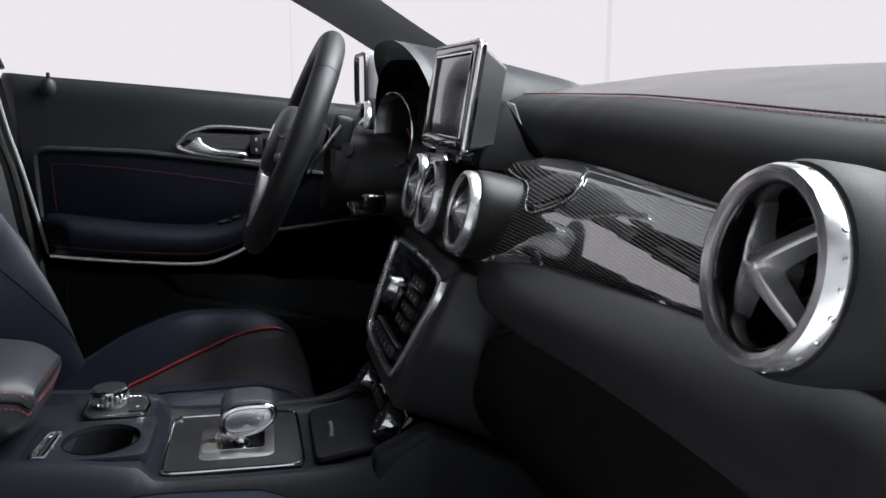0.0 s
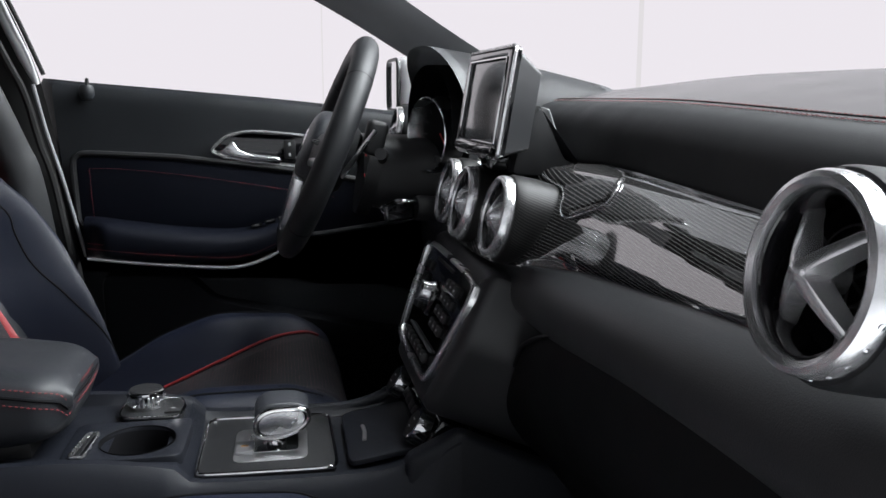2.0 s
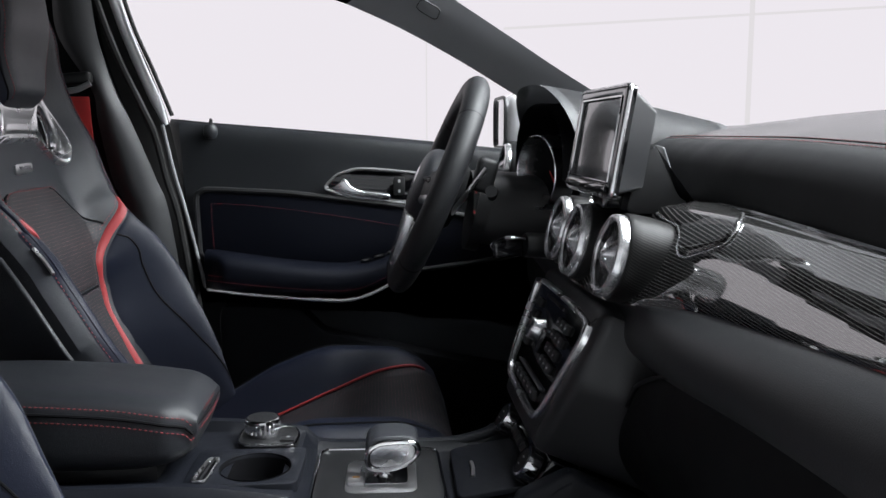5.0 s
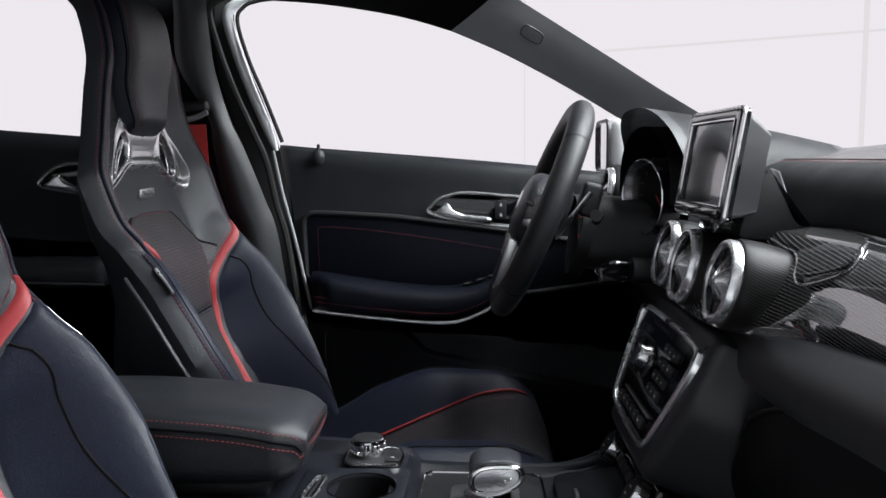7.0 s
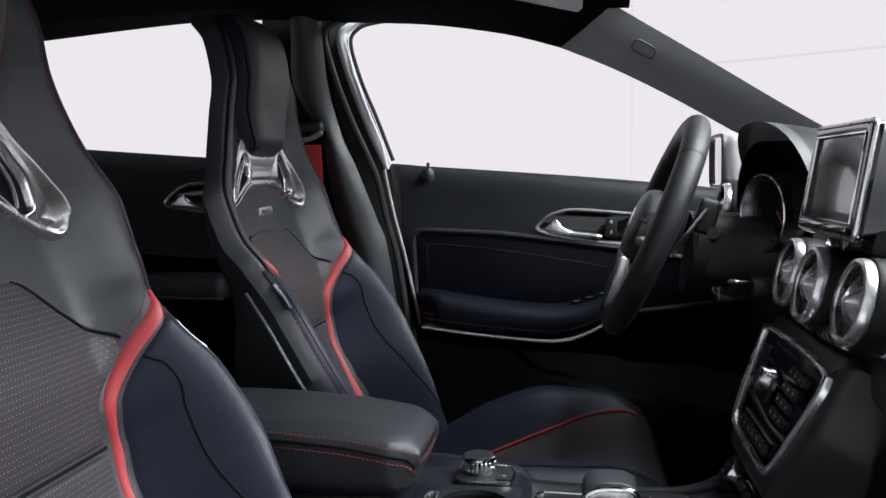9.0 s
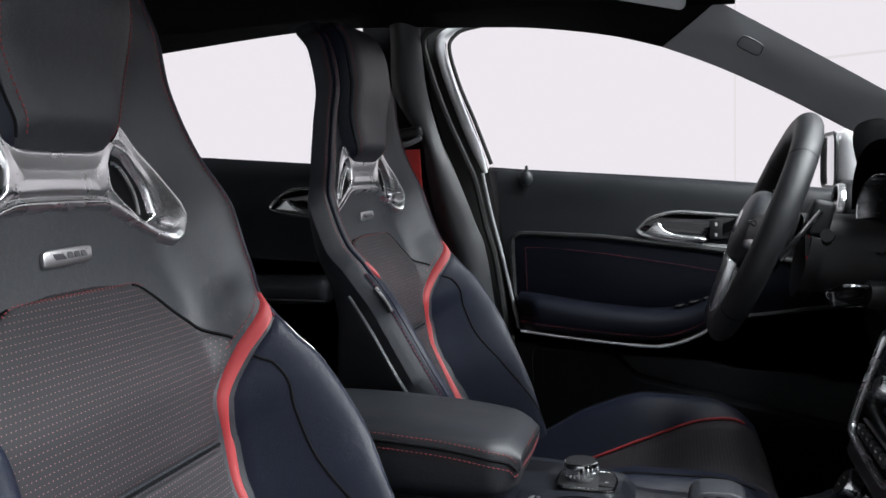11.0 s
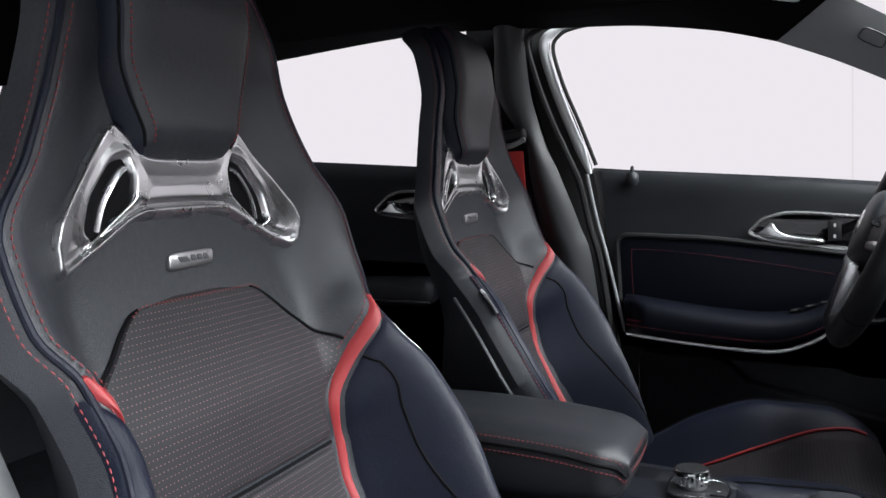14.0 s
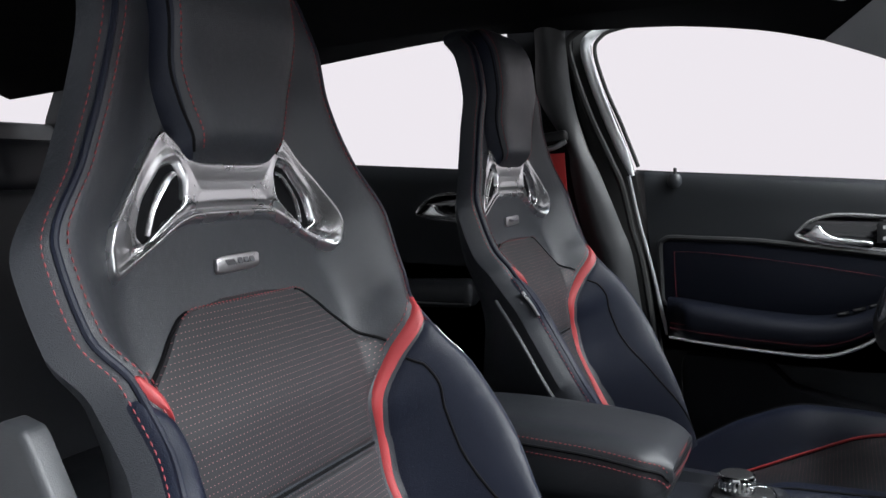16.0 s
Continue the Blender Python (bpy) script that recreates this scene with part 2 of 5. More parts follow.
def tube(pts, r, sides=8, closed=False, flat=1.0, up=None):
    """A round or flattened bar along a path. r: one radius or one for each point."""
    bm = bmesh.new()
    n = len(pts)
    pts = [Vector(p) for p in pts]
    rings = []
    prev = Vector(up) if up else None
    for i, p in enumerate(pts):
        a, b = (pts[i - 1], pts[(i + 1) % n]) if closed else (pts[max(0, i - 1)], pts[min(n - 1, i + 1)])
        t = (b - a).normalized()
        if prev is None:
            prev = Vector((0, 0, 1)) if abs(t.z) < 0.9 else Vector((1, 0, 0))
        side = t.cross(prev).normalized()
        nrm = side.cross(t).normalized()
        if not up:
            prev = nrm
        rr = r[i] if isinstance(r, (list, tuple)) else r
        rings.append([bm.verts.new(p + rr * (math.cos(k * 2 * math.pi / sides) * side + flat * math.sin(k * 2 * math.pi / sides) * nrm)) for k in range(sides)])
    for i in range(n if closed else n - 1):
        q, w = rings[i], rings[(i + 1) % n]
        for k in range(sides):
            bm.faces.new((q[k], q[(k + 1) % sides], w[(k + 1) % sides], w[k]))
    if not closed:
        bm.faces.new(rings[0])
        bm.faces.new(rings[-1][::-1])
    return bm


def box(size, m, bevel=0.003, segs=2):
    """A box with rounded edges; m is its pose."""
    bm = bmesh.new()
    bmesh.ops.create_cube(bm, size=1)
    bmesh.ops.scale(bm, vec=size, verts=bm.verts)
    if bevel:
        bmesh.ops.bevel(bm, geom=bm.edges[:], offset=bevel, segments=segs, affect="EDGES", profile=0.5)
    bm.transform(m)
    return bm


def rounded(pts, r=0.25, n=4, closed=True):
    """A 2D outline with its corners cut round: r is the share of the shorter side taken."""
    out = []
    m = len(pts)
    for i in range(m):
        p, a, b = Vector(pts[i]), Vector(pts[i - 1]), Vector(pts[(i + 1) % m])
        q, w = p + (a - p) * r, p + (b - p) * r
        for k in range(n + 1):
            t = k / n
            out.append((1 - t) ** 2 * q + 2 * t * (1 - t) * p + t * t * w)
    return [tuple(v) for v in out]


def plate(outline, depth, to3d, bevel=0.001, segs=2, holes=(), cuts=0):
    """A flat outline (with holes) given thickness: to3d(u, v, d) with d from 0 (front) down to -depth."""
    bm = bmesh.new()
    edges = []
    for loop in (outline, *holes):
        vs = [bm.verts.new((p[0], p[1], 0)) for p in loop]
        edges += [bm.edges.new((vs[i - 1], vs[i])) for i in range(len(vs))]
    if holes:
        bmesh.ops.triangle_fill(bm, use_beauty=True, edges=edges)
    else:
        bm.faces.new([v for v in bm.verts])
    top = bm.faces[:]
    rim = [e for e in bm.edges if len(e.link_faces) == 1]
    ret = bmesh.ops.extrude_face_region(bm, geom=top)
    low = [g for g in ret["geom"] if isinstance(g, bmesh.types.BMVert)]
    bmesh.ops.translate(bm, verts=low, vec=(0, 0, -depth))
    if bevel:
        bm.normal_update()
        keep = [e for e in bm.edges if all(abs(v.co.z) < 1e-7 for v in e.verts) and len(e.link_faces) == 2
                and any(min(v.co.z for v in f.verts) < -1e-7 for f in e.link_faces)]
        bmesh.ops.bevel(bm, geom=keep, offset=bevel, segments=segs, affect="EDGES", profile=0.5)
    if cuts:
        bmesh.ops.triangulate(bm, faces=[f for f in bm.faces if len(f.verts) > 4])
        bmesh.ops.subdivide_edges(bm, edges=[e for e in bm.edges if e.calc_length() > 0.006], cuts=cuts, use_grid_fill=True)
    for v in bm.verts:
        v.co = Vector(to3d(*v.co))
    return bm


def lathe(profile, m, n=40, uv=None):
    """A turned body: profile of (radius, height) round the local z axis of pose m."""
    def fn(a, b):
        k = min(int(round(b * (len(profile) - 1))), len(profile) - 1)
        r, h = profile[k]
        t = 2 * math.pi * a
        return m @ Vector((r * math.cos(t), r * math.sin(t), h))
    bm = grid(fn, n, len(profile) - 1, loop_u=True, uv=uv)
    bmesh.ops.remove_doubles(bm, verts=bm.verts, dist=1e-6)
    return bm


def stitches(paths, length=0.0042, gap=0.0022, r=0.0006):
    """Dashes of thread along paths, all of one seam system."""
    bm = bmesh.new()
    for pts in paths:
        pts = [Vector(p) for p in pts]
        cum = [0.0]
        for a, b in zip(pts, pts[1:]):
            cum.append(cum[-1] + (b - a).length)

        def at(s):
            for i in range(len(cum) - 1):
                if s <= cum[i + 1]:
                    return pts[i].lerp(pts[i + 1], (s - cum[i]) / max(1e-9, cum[i + 1] - cum[i]))
            return pts[-1]
        s = 0.0
        while s + length < cum[-1]:
            a, b = at(s), at(s + length)
            t = (b - a).normalized()
            e = t.orthogonal().normalized() * r
            f = t.cross(e)
            ring = []
            for p, k in ((a, 0.4), ((a + b) / 2, 1.2), (b, 0.4)):
                ring.append([bm.verts.new(p + k * q) for q in (e, f, -e, -f)])
            for x, y in zip(ring, ring[1:]):
                for k in range(4):
                    bm.faces.new((x[k], x[(k + 1) % 4], y[(k + 1) % 4], y[k]))
            bm.faces.new(ring[0][::-1])
            bm.faces.new(ring[-1])
            s += length + gap
    return bm


def join(*bms):
    out = bmesh.new()
    for b in bms:
        me = bpy.data.meshes.new("tmp")
        b.to_mesh(me)
        b.free()
        out.from_mesh(me)
        bpy.data.meshes.remove(me)
    return out

# ---- hall round the car ----
HALL_H = 3.7
# unseen upper walls and ceiling, added to keep reflections in the trim dark
for y, low in ((6.08, HALL_H), (-7.0, 2.3)):
    tagged(part("unseen_upper_wall", box((60, 0.1, HALL_H + 1.6 - low), pose(0, y, (HALL_H + 1.6 + low) / 2), 0), FLOORW), "unseen upper hall wall, left without glow to darken reflections", "wall", kind="structure")
for x in (9.0, -9.0):
    tagged(part("unseen_upper_wall", box((0.1, 12.9, 1.6), pose(x, -0.45, HALL_H + 0.8), 0), FLOORW), "unseen upper hall wall, left without glow to darken reflections", "wall", kind="structure")
tagged(part("unseen_ceiling", box((60, 14, 0.2), pose(0, -0.45, HALL_H + 1.72), 0), HALLTOP), "unseen dark ceiling, added to darken reflections", "ceiling", kind="structure")
tagged(part("floor", box((60, 60, 0.2), pose(0, 0, -0.1), 0), FLOORW), "pale smooth floor of the white hall", "floor", kind="structure")
# the glowing walls also light the cabin through its windows
tagged(part("backdrop", box((60, 0.1, HALL_H), pose(0, 6.08, HALL_H / 2), 0), HALL_GLOW), "white panelled hall wall, glowing in place of lit paint", "wall", kind="structure")
# unseen wall behind the camera, added as a low glowing fill
tagged(part("backdrop", box((60, 0.1, 2.3), pose(0, -7.0, 1.15), 0), FILL_GLOW), "unseen glowing wall, added to light the cabin from the side", "wall", kind="structure")
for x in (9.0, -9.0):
    tagged(part("backdrop", box((0.1, 12.9, HALL_H), pose(x, -0.45, HALL_H / 2), 0), HALL_GLOW), "white hall end wall, glowing in place of lit paint", "wall", kind="structure")
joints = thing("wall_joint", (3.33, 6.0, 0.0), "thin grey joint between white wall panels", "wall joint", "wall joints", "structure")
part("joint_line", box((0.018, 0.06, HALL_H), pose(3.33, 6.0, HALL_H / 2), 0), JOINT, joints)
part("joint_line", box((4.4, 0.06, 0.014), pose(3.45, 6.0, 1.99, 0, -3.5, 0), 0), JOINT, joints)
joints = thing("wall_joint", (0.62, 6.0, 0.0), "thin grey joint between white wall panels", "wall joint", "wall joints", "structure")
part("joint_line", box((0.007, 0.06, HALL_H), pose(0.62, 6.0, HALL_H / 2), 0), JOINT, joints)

# ---- car body ----
tagged(part("car_floor", box((2.9, 1.44, 0.04), pose(-0.38, 0, 0.30), 0.01), CARPET), "black carpeted car floor", "car floor", kind="structure")
legs = thing("body_underside", (-0.75, 0, 0.0), "dark underside of the car body", "underbody", kind="structure")
for x in (-1.5, 0.8):
    for y in (-0.5, 0.5):
        part("jack_stand", box((0.2, 0.2, 0.27), pose(x, y, 0.14), 0.01), HARD, legs)


def band(name, a, b, thick, mat, label, category, n=10, parent=None, kind="structure", bow=0.0):
    """A strip between the curves a and b, bowed inward, with thickness."""
    a, b = smooth_path(a, n), smooth_path(b, n)
    out = Vector((0, 1, 0.3)).normalized()

    def fn(i, j):
        p, q = a[round(i * (len(a) - 1))], b[round(i * (len(b) - 1))]
        if j <= 0.5:
            t = j / 0.5
            return p.lerp(q, t) - out * bow * math.sin(math.pi * t)
        t = 1 - (j - 0.5) / 0.5
        return p.lerp(q, t) + out * thick * (0.35 + 0.65 * math.sin(math.pi * t))
    bm = grid(fn, len(a) - 1, 24, loop_v=True)
    ob = part(name, bm, mat, parent, "" if not parent else label)
    return tagged(ob, label, category, kind=kind) if not parent else ob


# roof lining: a shallow vault over the cabin
def lining(a, b):
    x = -1.82 + 2.12 * a
    y = -0.60 + 1.20 * b
    ze = sm(x, (-2.0, -1.2, -0.5, 0.0, 0.3), (1.31, 1.335, 1.345, 1.335, 1.312))
    return Vector((x, y, ze + 0.06 * (1 - (y / 0.6) ** 4)))


roof = grid(lining, 30, 16)
bmesh.ops.solidify(roof, geom=roof.faces[:], thickness=-0.02)
tagged(part("ceiling", roof, FABRIC), "black fabric roof lining", "roof lining", kind="structure")
skin = grid(lambda a, b: lining(a, b) + Vector((0, 0, 0.075)), 12, 8)
bmesh.ops.solidify(skin, geom=skin.faces[:], thickness=-0.01)
tagged(part("roof_panel", skin, PAINT), "white painted steel car roof", "car roof", kind="structure")

for k in (1, -1):
    Y = lambda pts: [(x, k * y, z) for x, y, z in pts]
    # windscreen pillar trim, running up into the roof rail
    if k > 0:
        lowr = [(0.70, 0.69, 0.965), (0.60, 0.675, 1.027), (0.488, 0.665, 1.094), (0.379, 0.66, 1.158), (0.273, 0.66, 1.214), (0.177, 0.66, 1.256), (0.08, 0.66, 1.284), (-0.051, 0.66, 1.307), (-0.16, 0.66, 1.317), (-0.25, 0.66, 1.322)]
        uppr = [(0.80, 0.62, 1.00), (0.70, 0.61, 1.055), (0.568, 0.60, 1.132), (0.474, 0.60, 1.192), (0.373, 0.60, 1.256), (0.271, 0.60, 1.320)]
        band("pillar_front", lowr[:6], uppr, 0.03, GREYPL, "dark grey windscreen pillar trim", "pillar", bow=0.008)
        band("roof_rail", lowr[5:], [uppr[5], (0.15, 0.59, 1.338), (0.0, 0.585, 1.348), (-0.12, 0.585, 1.35), (-0.25, 0.585, 1.352)], 0.03, FABRIC, "black cloth-covered roof rail", "roof rail", bow=0.004)
    else:
        band("pillar_front_near", [(0.95, k * 0.70, 1.0), (0.82, k * 0.70, 1.08), (0.5, k * 0.68, 1.26)], [(1.0, k * 0.64, 1.03), (0.86, k * 0.62, 1.11), (0.54, k * 0.6, 1.30)], 0.03, GREYPL, "dark grey windscreen pillar trim", "pillar", bow=0.0)
        band("roof_rail_near", Y([(0.30, 0.66, 1.33), (-0.5, 0.66, 1.345), (-1.8, 0.62, 1.32)]), Y([(0.30, 0.58, 1.35), (-0.5, 0.58, 1.36), (-1.8, 0.55, 1.34)]), 0.03, FABRIC, "black cloth-covered roof rail", "roof rail")

# rail above the rear door window
band("roof_rail_rear", [(-0.25, 0.66, 1.325), (-0.45, 0.66, 1.336), (-0.6, 0.66, 1.334), (-0.92, 0.66, 1.312), (-1.2, 0.64, 1.285), (-1.45, 0.63, 1.285)],
     [(-0.25, 0.585, 1.352), (-0.45, 0.585, 1.358), (-0.6, 0.585, 1.36), (-0.92, 0.585, 1.355), (-1.2, 0.57, 1.35), (-1.45, 0.56, 1.35)], 0.03, FABRIC, "black cloth-covered rear roof rail", "roof rail")

# middle pillar: inner trim, door seal, and the painted window frame of the door
pm = thing("pillar_middle", (-0.33, 0.68, 0.32), "dark plastic middle pillar trim with belt slot", "pillar", kind="structure")
band("pillar_trim", [(-0.290, 0.668, 1.335), (-0.290, 0.668, 1.30), (-0.281, 0.670, 1.20), (-0.256, 0.674, 1.10), (-0.230, 0.676, 1.04), (-0.190, 0.680, 0.934), (-0.166, 0.682, 0.85), (-0.13, 0.682, 0.55), (-0.11, 0.682, 0.33)],
     [(-0.350, 0.650, 1.345), (-0.350, 0.655, 1.30), (-0.349, 0.662, 1.20), (-0.296, 0.668, 1.10), (-0.288, 0.670, 1.04), (-0.270, 0.675, 0.934), (-0.244, 0.676, 0.85), (-0.22, 0.676, 0.55), (-0.20, 0.676, 0.33)], 0.03, PILLAR, "satin black plastic trim", "", parent=pm, bow=0.018)
# a near-black sheet paints the shade of the belt recess
band("belt_recess_shade", [(-0.28, 0.690, 1.345), (-0.28, 0.690, 1.2), (-0.24, 0.692, 1.05), (-0.20, 0.694, 0.9), (-0.16, 0.694, 0.33)],
     [(-0.42, 0.685, 1.345), (-0.42, 0.685, 1.2), (-0.42, 0.688, 1.05), (-0.42, 0.69, 0.9), (-0.42, 0.69, 0.33)], 0.02, SEAM_SHADE, "near-black sheet for the shade of the recess behind the belt", "", parent=pm)
part("door_seal", tube(smooth_path([(-0.225, 0.672, 1.334), (-0.258, 0.672, 1.328), (-0.287, 0.674, 1.305), (-0.276, 0.68, 1.24), (-0.247, 0.684, 1.152), (-0.212, 0.686, 1.07), (-0.190, 0.688, 1.015), (-0.172, 0.69, 0.93), (-0.150, 0.69, 0.84), (-0.12, 0.69, 0.6)], 8), 0.0072, 8), RUBBER, pm, "black rubber door seal")
part("jamb", tube(smooth_path([(-0.150, 0.700, 1.334), (-0.200, 0.698, 1.331), (-0.236, 0.698, 1.322), (-0.259, 0.698, 1.297), (-0.2445, 0.698, 1.232), (-0.2155, 0.700, 1.1485), (-0.187, 0.702, 1.076), (-0.172, 0.704, 1.035)], 6), [0.003 + 0.010 * min(1, i / 16, (44 - i) / 9) for i in range(43)], 14, flat=0.8), JAMB, pm, "silver-white painted door jamb")
band("pillar_core", [(-0.15, 0.712, 1.345), (-0.235, 0.712, 1.334), (-0.250, 0.712, 1.288), (-0.230, 0.712, 1.214), (-0.200, 0.714, 1.137), (-0.172, 0.716, 1.05), (-0.15, 0.716, 0.93), (-0.11, 0.716, 0.70)],
     [(-0.42, 0.70, 1.355), (-0.42, 0.70, 1.30), (-0.42, 0.70, 1.25), (-0.42, 0.70, 1.2), (-0.42, 0.70, 1.137), (-0.42, 0.70, 1.05), (-0.42, 0.70, 0.93), (-0.42, 0.70, 0.70)], 0.03, RUBBER, "dark steel core of the pillar", "", parent=pm)
part("glass_seal", tube(smooth_path([(-0.150, 0.690, 1.328), (-0.196, 0.690, 1.323), (-0.223, 0.690, 1.313), (-0.238, 0.690, 1.286), (-0.219, 0.690, 1.213), (-0.189, 0.692, 1.137), (-0.158, 0.694, 1.052)], 8), 0.0040, 8), RUBBER, pm, "thin black seal beside the window glass")
part("lower_jamb", tube(smooth_path([(-0.176, 0.690, 1.035), (-0.159, 0.69, 0.948), (-0.138, 0.69, 0.863), (-0.108, 0.69, 0.72)], 8), 0.0036, 8), GREYPL, pm)

# ---- driver's door ----
door = thing("door_1", (0.2, 0.72, 0.33), "closed black car door with leather insert and chrome handle", "car door", kind="structure")
BELT_X, BELT_Z = (-0.20, -0.1, 0.06, 0.243, 0.45, 0.75), (1.048, 1.040, 1.027, 1.011, 0.990, 0.96)


def door_y(x, z):
    belt = sm(x, BELT_X, BELT_Z)
    y = sm(belt - z, (0.0, 0.008, 0.03, 0.07, 0.14, 0.2, 0.36, 0.6), (0.765, 0.748, 0.735, 0.725, 0.712, 0.708, 0.708, 0.700))
    return y


def door_skin(a, b):
    x = -0.19 + 0.95 * a
    belt = sm(x, BELT_X, BELT_Z)
    z = belt - (belt - 0.36) * b ** 1.4
    corner = step(-x, 0.165, 0.19)
    return Vector((x + 0.075 * (b ** 1.4) * (1 - a) - 0.0, door_y(x, z) + 0.05 * corner, z))


dk = grid(door_skin, 60, 70)
bmesh.ops.solidify(dk, geom=dk.faces[:], thickness=-0.02)
part("door_panel", dk, DOOR, door, "black soft-touch door panel")
ds = grid(lambda a, b: Vector((-0.2 + 0.98 * a + 0.08 * b * (1 - a), 0.80 + 0.06 * math.sin(math.pi * b), sm(-0.2 + 0.98 * a, BELT_X, BELT_Z) - 0.01 - 0.64 * b)), 10, 10)
bmesh.ops.solidify(ds, geom=ds.faces[:], thickness=0.01)
part("outer_skin", ds, PAINT, door, "white painted outer skin")
# recessed insert with a rounded lip
ins_o = rounded([(-0.118, 0.765), (-0.122, 0.900), (-0.105, 0.912), (0.06, 0.903), (0.30, 0.872), (0.52, 0.835), (0.52, 0.775), (0.30, 0.745)], 0.18, 4)
part("insert_lip", tube([(x, 0.703, z) for x, z in ins_o], 0.0055, 8, closed=True), HARD, door)
part("leather_insert", plate([(x * 0.99 + 0.002, (z - 0.83) * 0.96 + 0.83) for x, z in ins_o], 0.006, lambda x, z, d: Vector((x, 0.7035 - d, z)), 0.003), DOORSKIN, door, "black leather insert with red stitching")
st = smooth_path([(-0.09, 0.7015, 0.775), (-0.093, 0.7015, 0.868), (-0.082, 0.7015, 0.883), (0.03, 0.7015, 0.874), (0.18, 0.7015, 0.852), (0.36, 0.7015, 0.82)], 8)
part("insert_stitching", stitches([st], 0.0036, 0.0024, 0.0005), THREAD, door, "red contrast stitching")
# armrest ledge that sweeps up to the front
ARM_X = (-0.105, -0.03, 0.06, 0.15, 0.20, 0.25, 0.30, 0.36)
ARM_Z = (0.742, 0.735, 0.726, 0.722, 0.727, 0.745, 0.785, 0.84)


def ledge(a, b):
    x = -0.105 + 0.46 * a
    zc = sm(x, ARM_X, ARM_Z)
    reach = sm(x, (-0.105, -0.06, 0.1, 0.25, 0.355), (0.035, 0.07, 0.078, 0.07, 0.02))
    h = sm(x, (-0.105, 0.0, 0.15, 0.3, 0.355), (0.040, 0.036, 0.030, 0.026, 0.018))
    t = 2 * math.pi * b
    c, s_ = math.cos(t), math.sin(t)
    return Vector((x, 0.708 - reach * max(0, math.copysign(abs(c) ** 0.5, c)), zc + 0.012 + h * math.copysign(abs(s_) ** 0.7, s_)))


part("armrest", grid(ledge, 50, 28, loop_v=True), DOORSKIN, door, "padded black leather armrest")
trim_line = smooth_path([(-0.094, 0.640, 0.726), (-0.02, 0.632, 0.7175), (0.067, 0.63, 0.709), (0.14, 0.63, 0.7035), (0.176, 0.63, 0.7045), (0.21, 0.632, 0.713), (0.252, 0.638, 0.733), (0.30, 0.66, 0.772)], 8)
part("chrome_strip", tube([p + Vector((0, -0.004, -0.001)) for p in trim_line], [0.003] * 20 + [0.0035] * (len(trim_line) - 20), 8), SATIN, door, "slim chrome strip below the armrest")
part("armrest_stitching", stitches([[p + Vector((0, 0.001, 0.017)) for p in trim_line], [p + Vector((0, 0.004, 0.026)) for p in trim_line]], 0.0036, 0.0024, 0.0005), THREAD, door)
part("window_switches", join(*[box((0.022, 0.014, 0.008), pose(0.205 + 0.026 * i, 0.672, 0.773 + 0.008 * i, 0, -12, 0), 0.002) for i in range(3)]), GLOSS, door)
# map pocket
# map pocket colour carries the shade of the lower door
part("pocket", plate(rounded([(-0.07, 0.36), (-0.08, 0.69), (0.075, 0.683), (0.125, 0.632), (0.36, 0.578), (0.60, 0.53), (0.60, 0.36)], 0.12, 4), 0.05, lambda x, z, d: Vector((x, 0.660 - d, z)), 0.008), POCKET_SHADE, door, "hard plastic door pocket, low-door shade put into its colour")
# handle in its chrome-edged bowl
bowl = rounded([(0.122, 0.912), (0.150, 0.939), (0.195, 0.951), (0.36, 0.935), (0.39, 0.905), (0.36, 0.873), (0.26, 0.883), (0.16, 0.897)], 0.3, 4)
part("handle_bowl", plate(bowl, 0.004, lambda x, z, d: Vector((x, 0.706 - d, z)), 0.001), GLOSS, door, "dark recess of the door handle")
part("bowl_ring", tube([(x, 0.702, z) for x, z in bowl], 0.0034, 8, closed=True), SATIN, door, "chrome ring round the handle")
part("handle", plate(rounded([(0.133, 0.9085), (0.149, 0.917), (0.160, 0.9295), (0.168, 0.930), (0.176, 0.916), (0.198, 0.9065), (0.253, 0.9005), (0.2555, 0.8915), (0.205, 0.8945), (0.150, 0.9025)], 0.3, 4), 0.013, lambda x, z, d: Vector((x, 0.692 + 0.010 * step(x, 0.19, 0.13) - d, z)), 0.004, 3), SATIN, door, "silver door handle")
part("lock_switch", box((0.022, 0.006, 0.036), pose(0.272, 0.702, 0.915), 0.002), HARD, door, "door lock switches")
part("lock_mark", join(box((0.004, 0.001, 0.006), pose(0.272, 0.6985, 0.925), 0), box((0.004, 0.001, 0.006), pose(0.272, 0.6985, 0.905), 0)), WHITEINK, door)
part("lock_pin", lathe([(0.0001, 0.022), (0.003, 0.021), (0.0036, 0.016), (0.0034, 0.0), (0.010, -0.001), (0.012, -0.006), (0.0118, -0.02)], pose(-0.096, 0.744, 1.026), 16), HARD, door, "black door lock pin")
part("pin_cup", lathe([(0.0001, 0.0), (0.010, 0.0), (0.0135, -0.006), (0.014, -0.018), (0.010, -0.026), (0.0001, -0.028)], pose(-0.096, 0.737, 1.035), 20), DOOR, door)

mirror = thing("wing_mirror", (0.50, 0.93, 0.96), "white wing mirror outside the driver window", "wing mirror")
part("mirror_shell", box((0.10, 0.20, 0.13), pose(0.56, 0.95, 1.04), 0.03, 4), PAINT, mirror)
part("mirror_glass", box((0.004, 0.16, 0.10), pose(0.508, 0.95, 1.04), 0.001), BRIGHT, mirror)
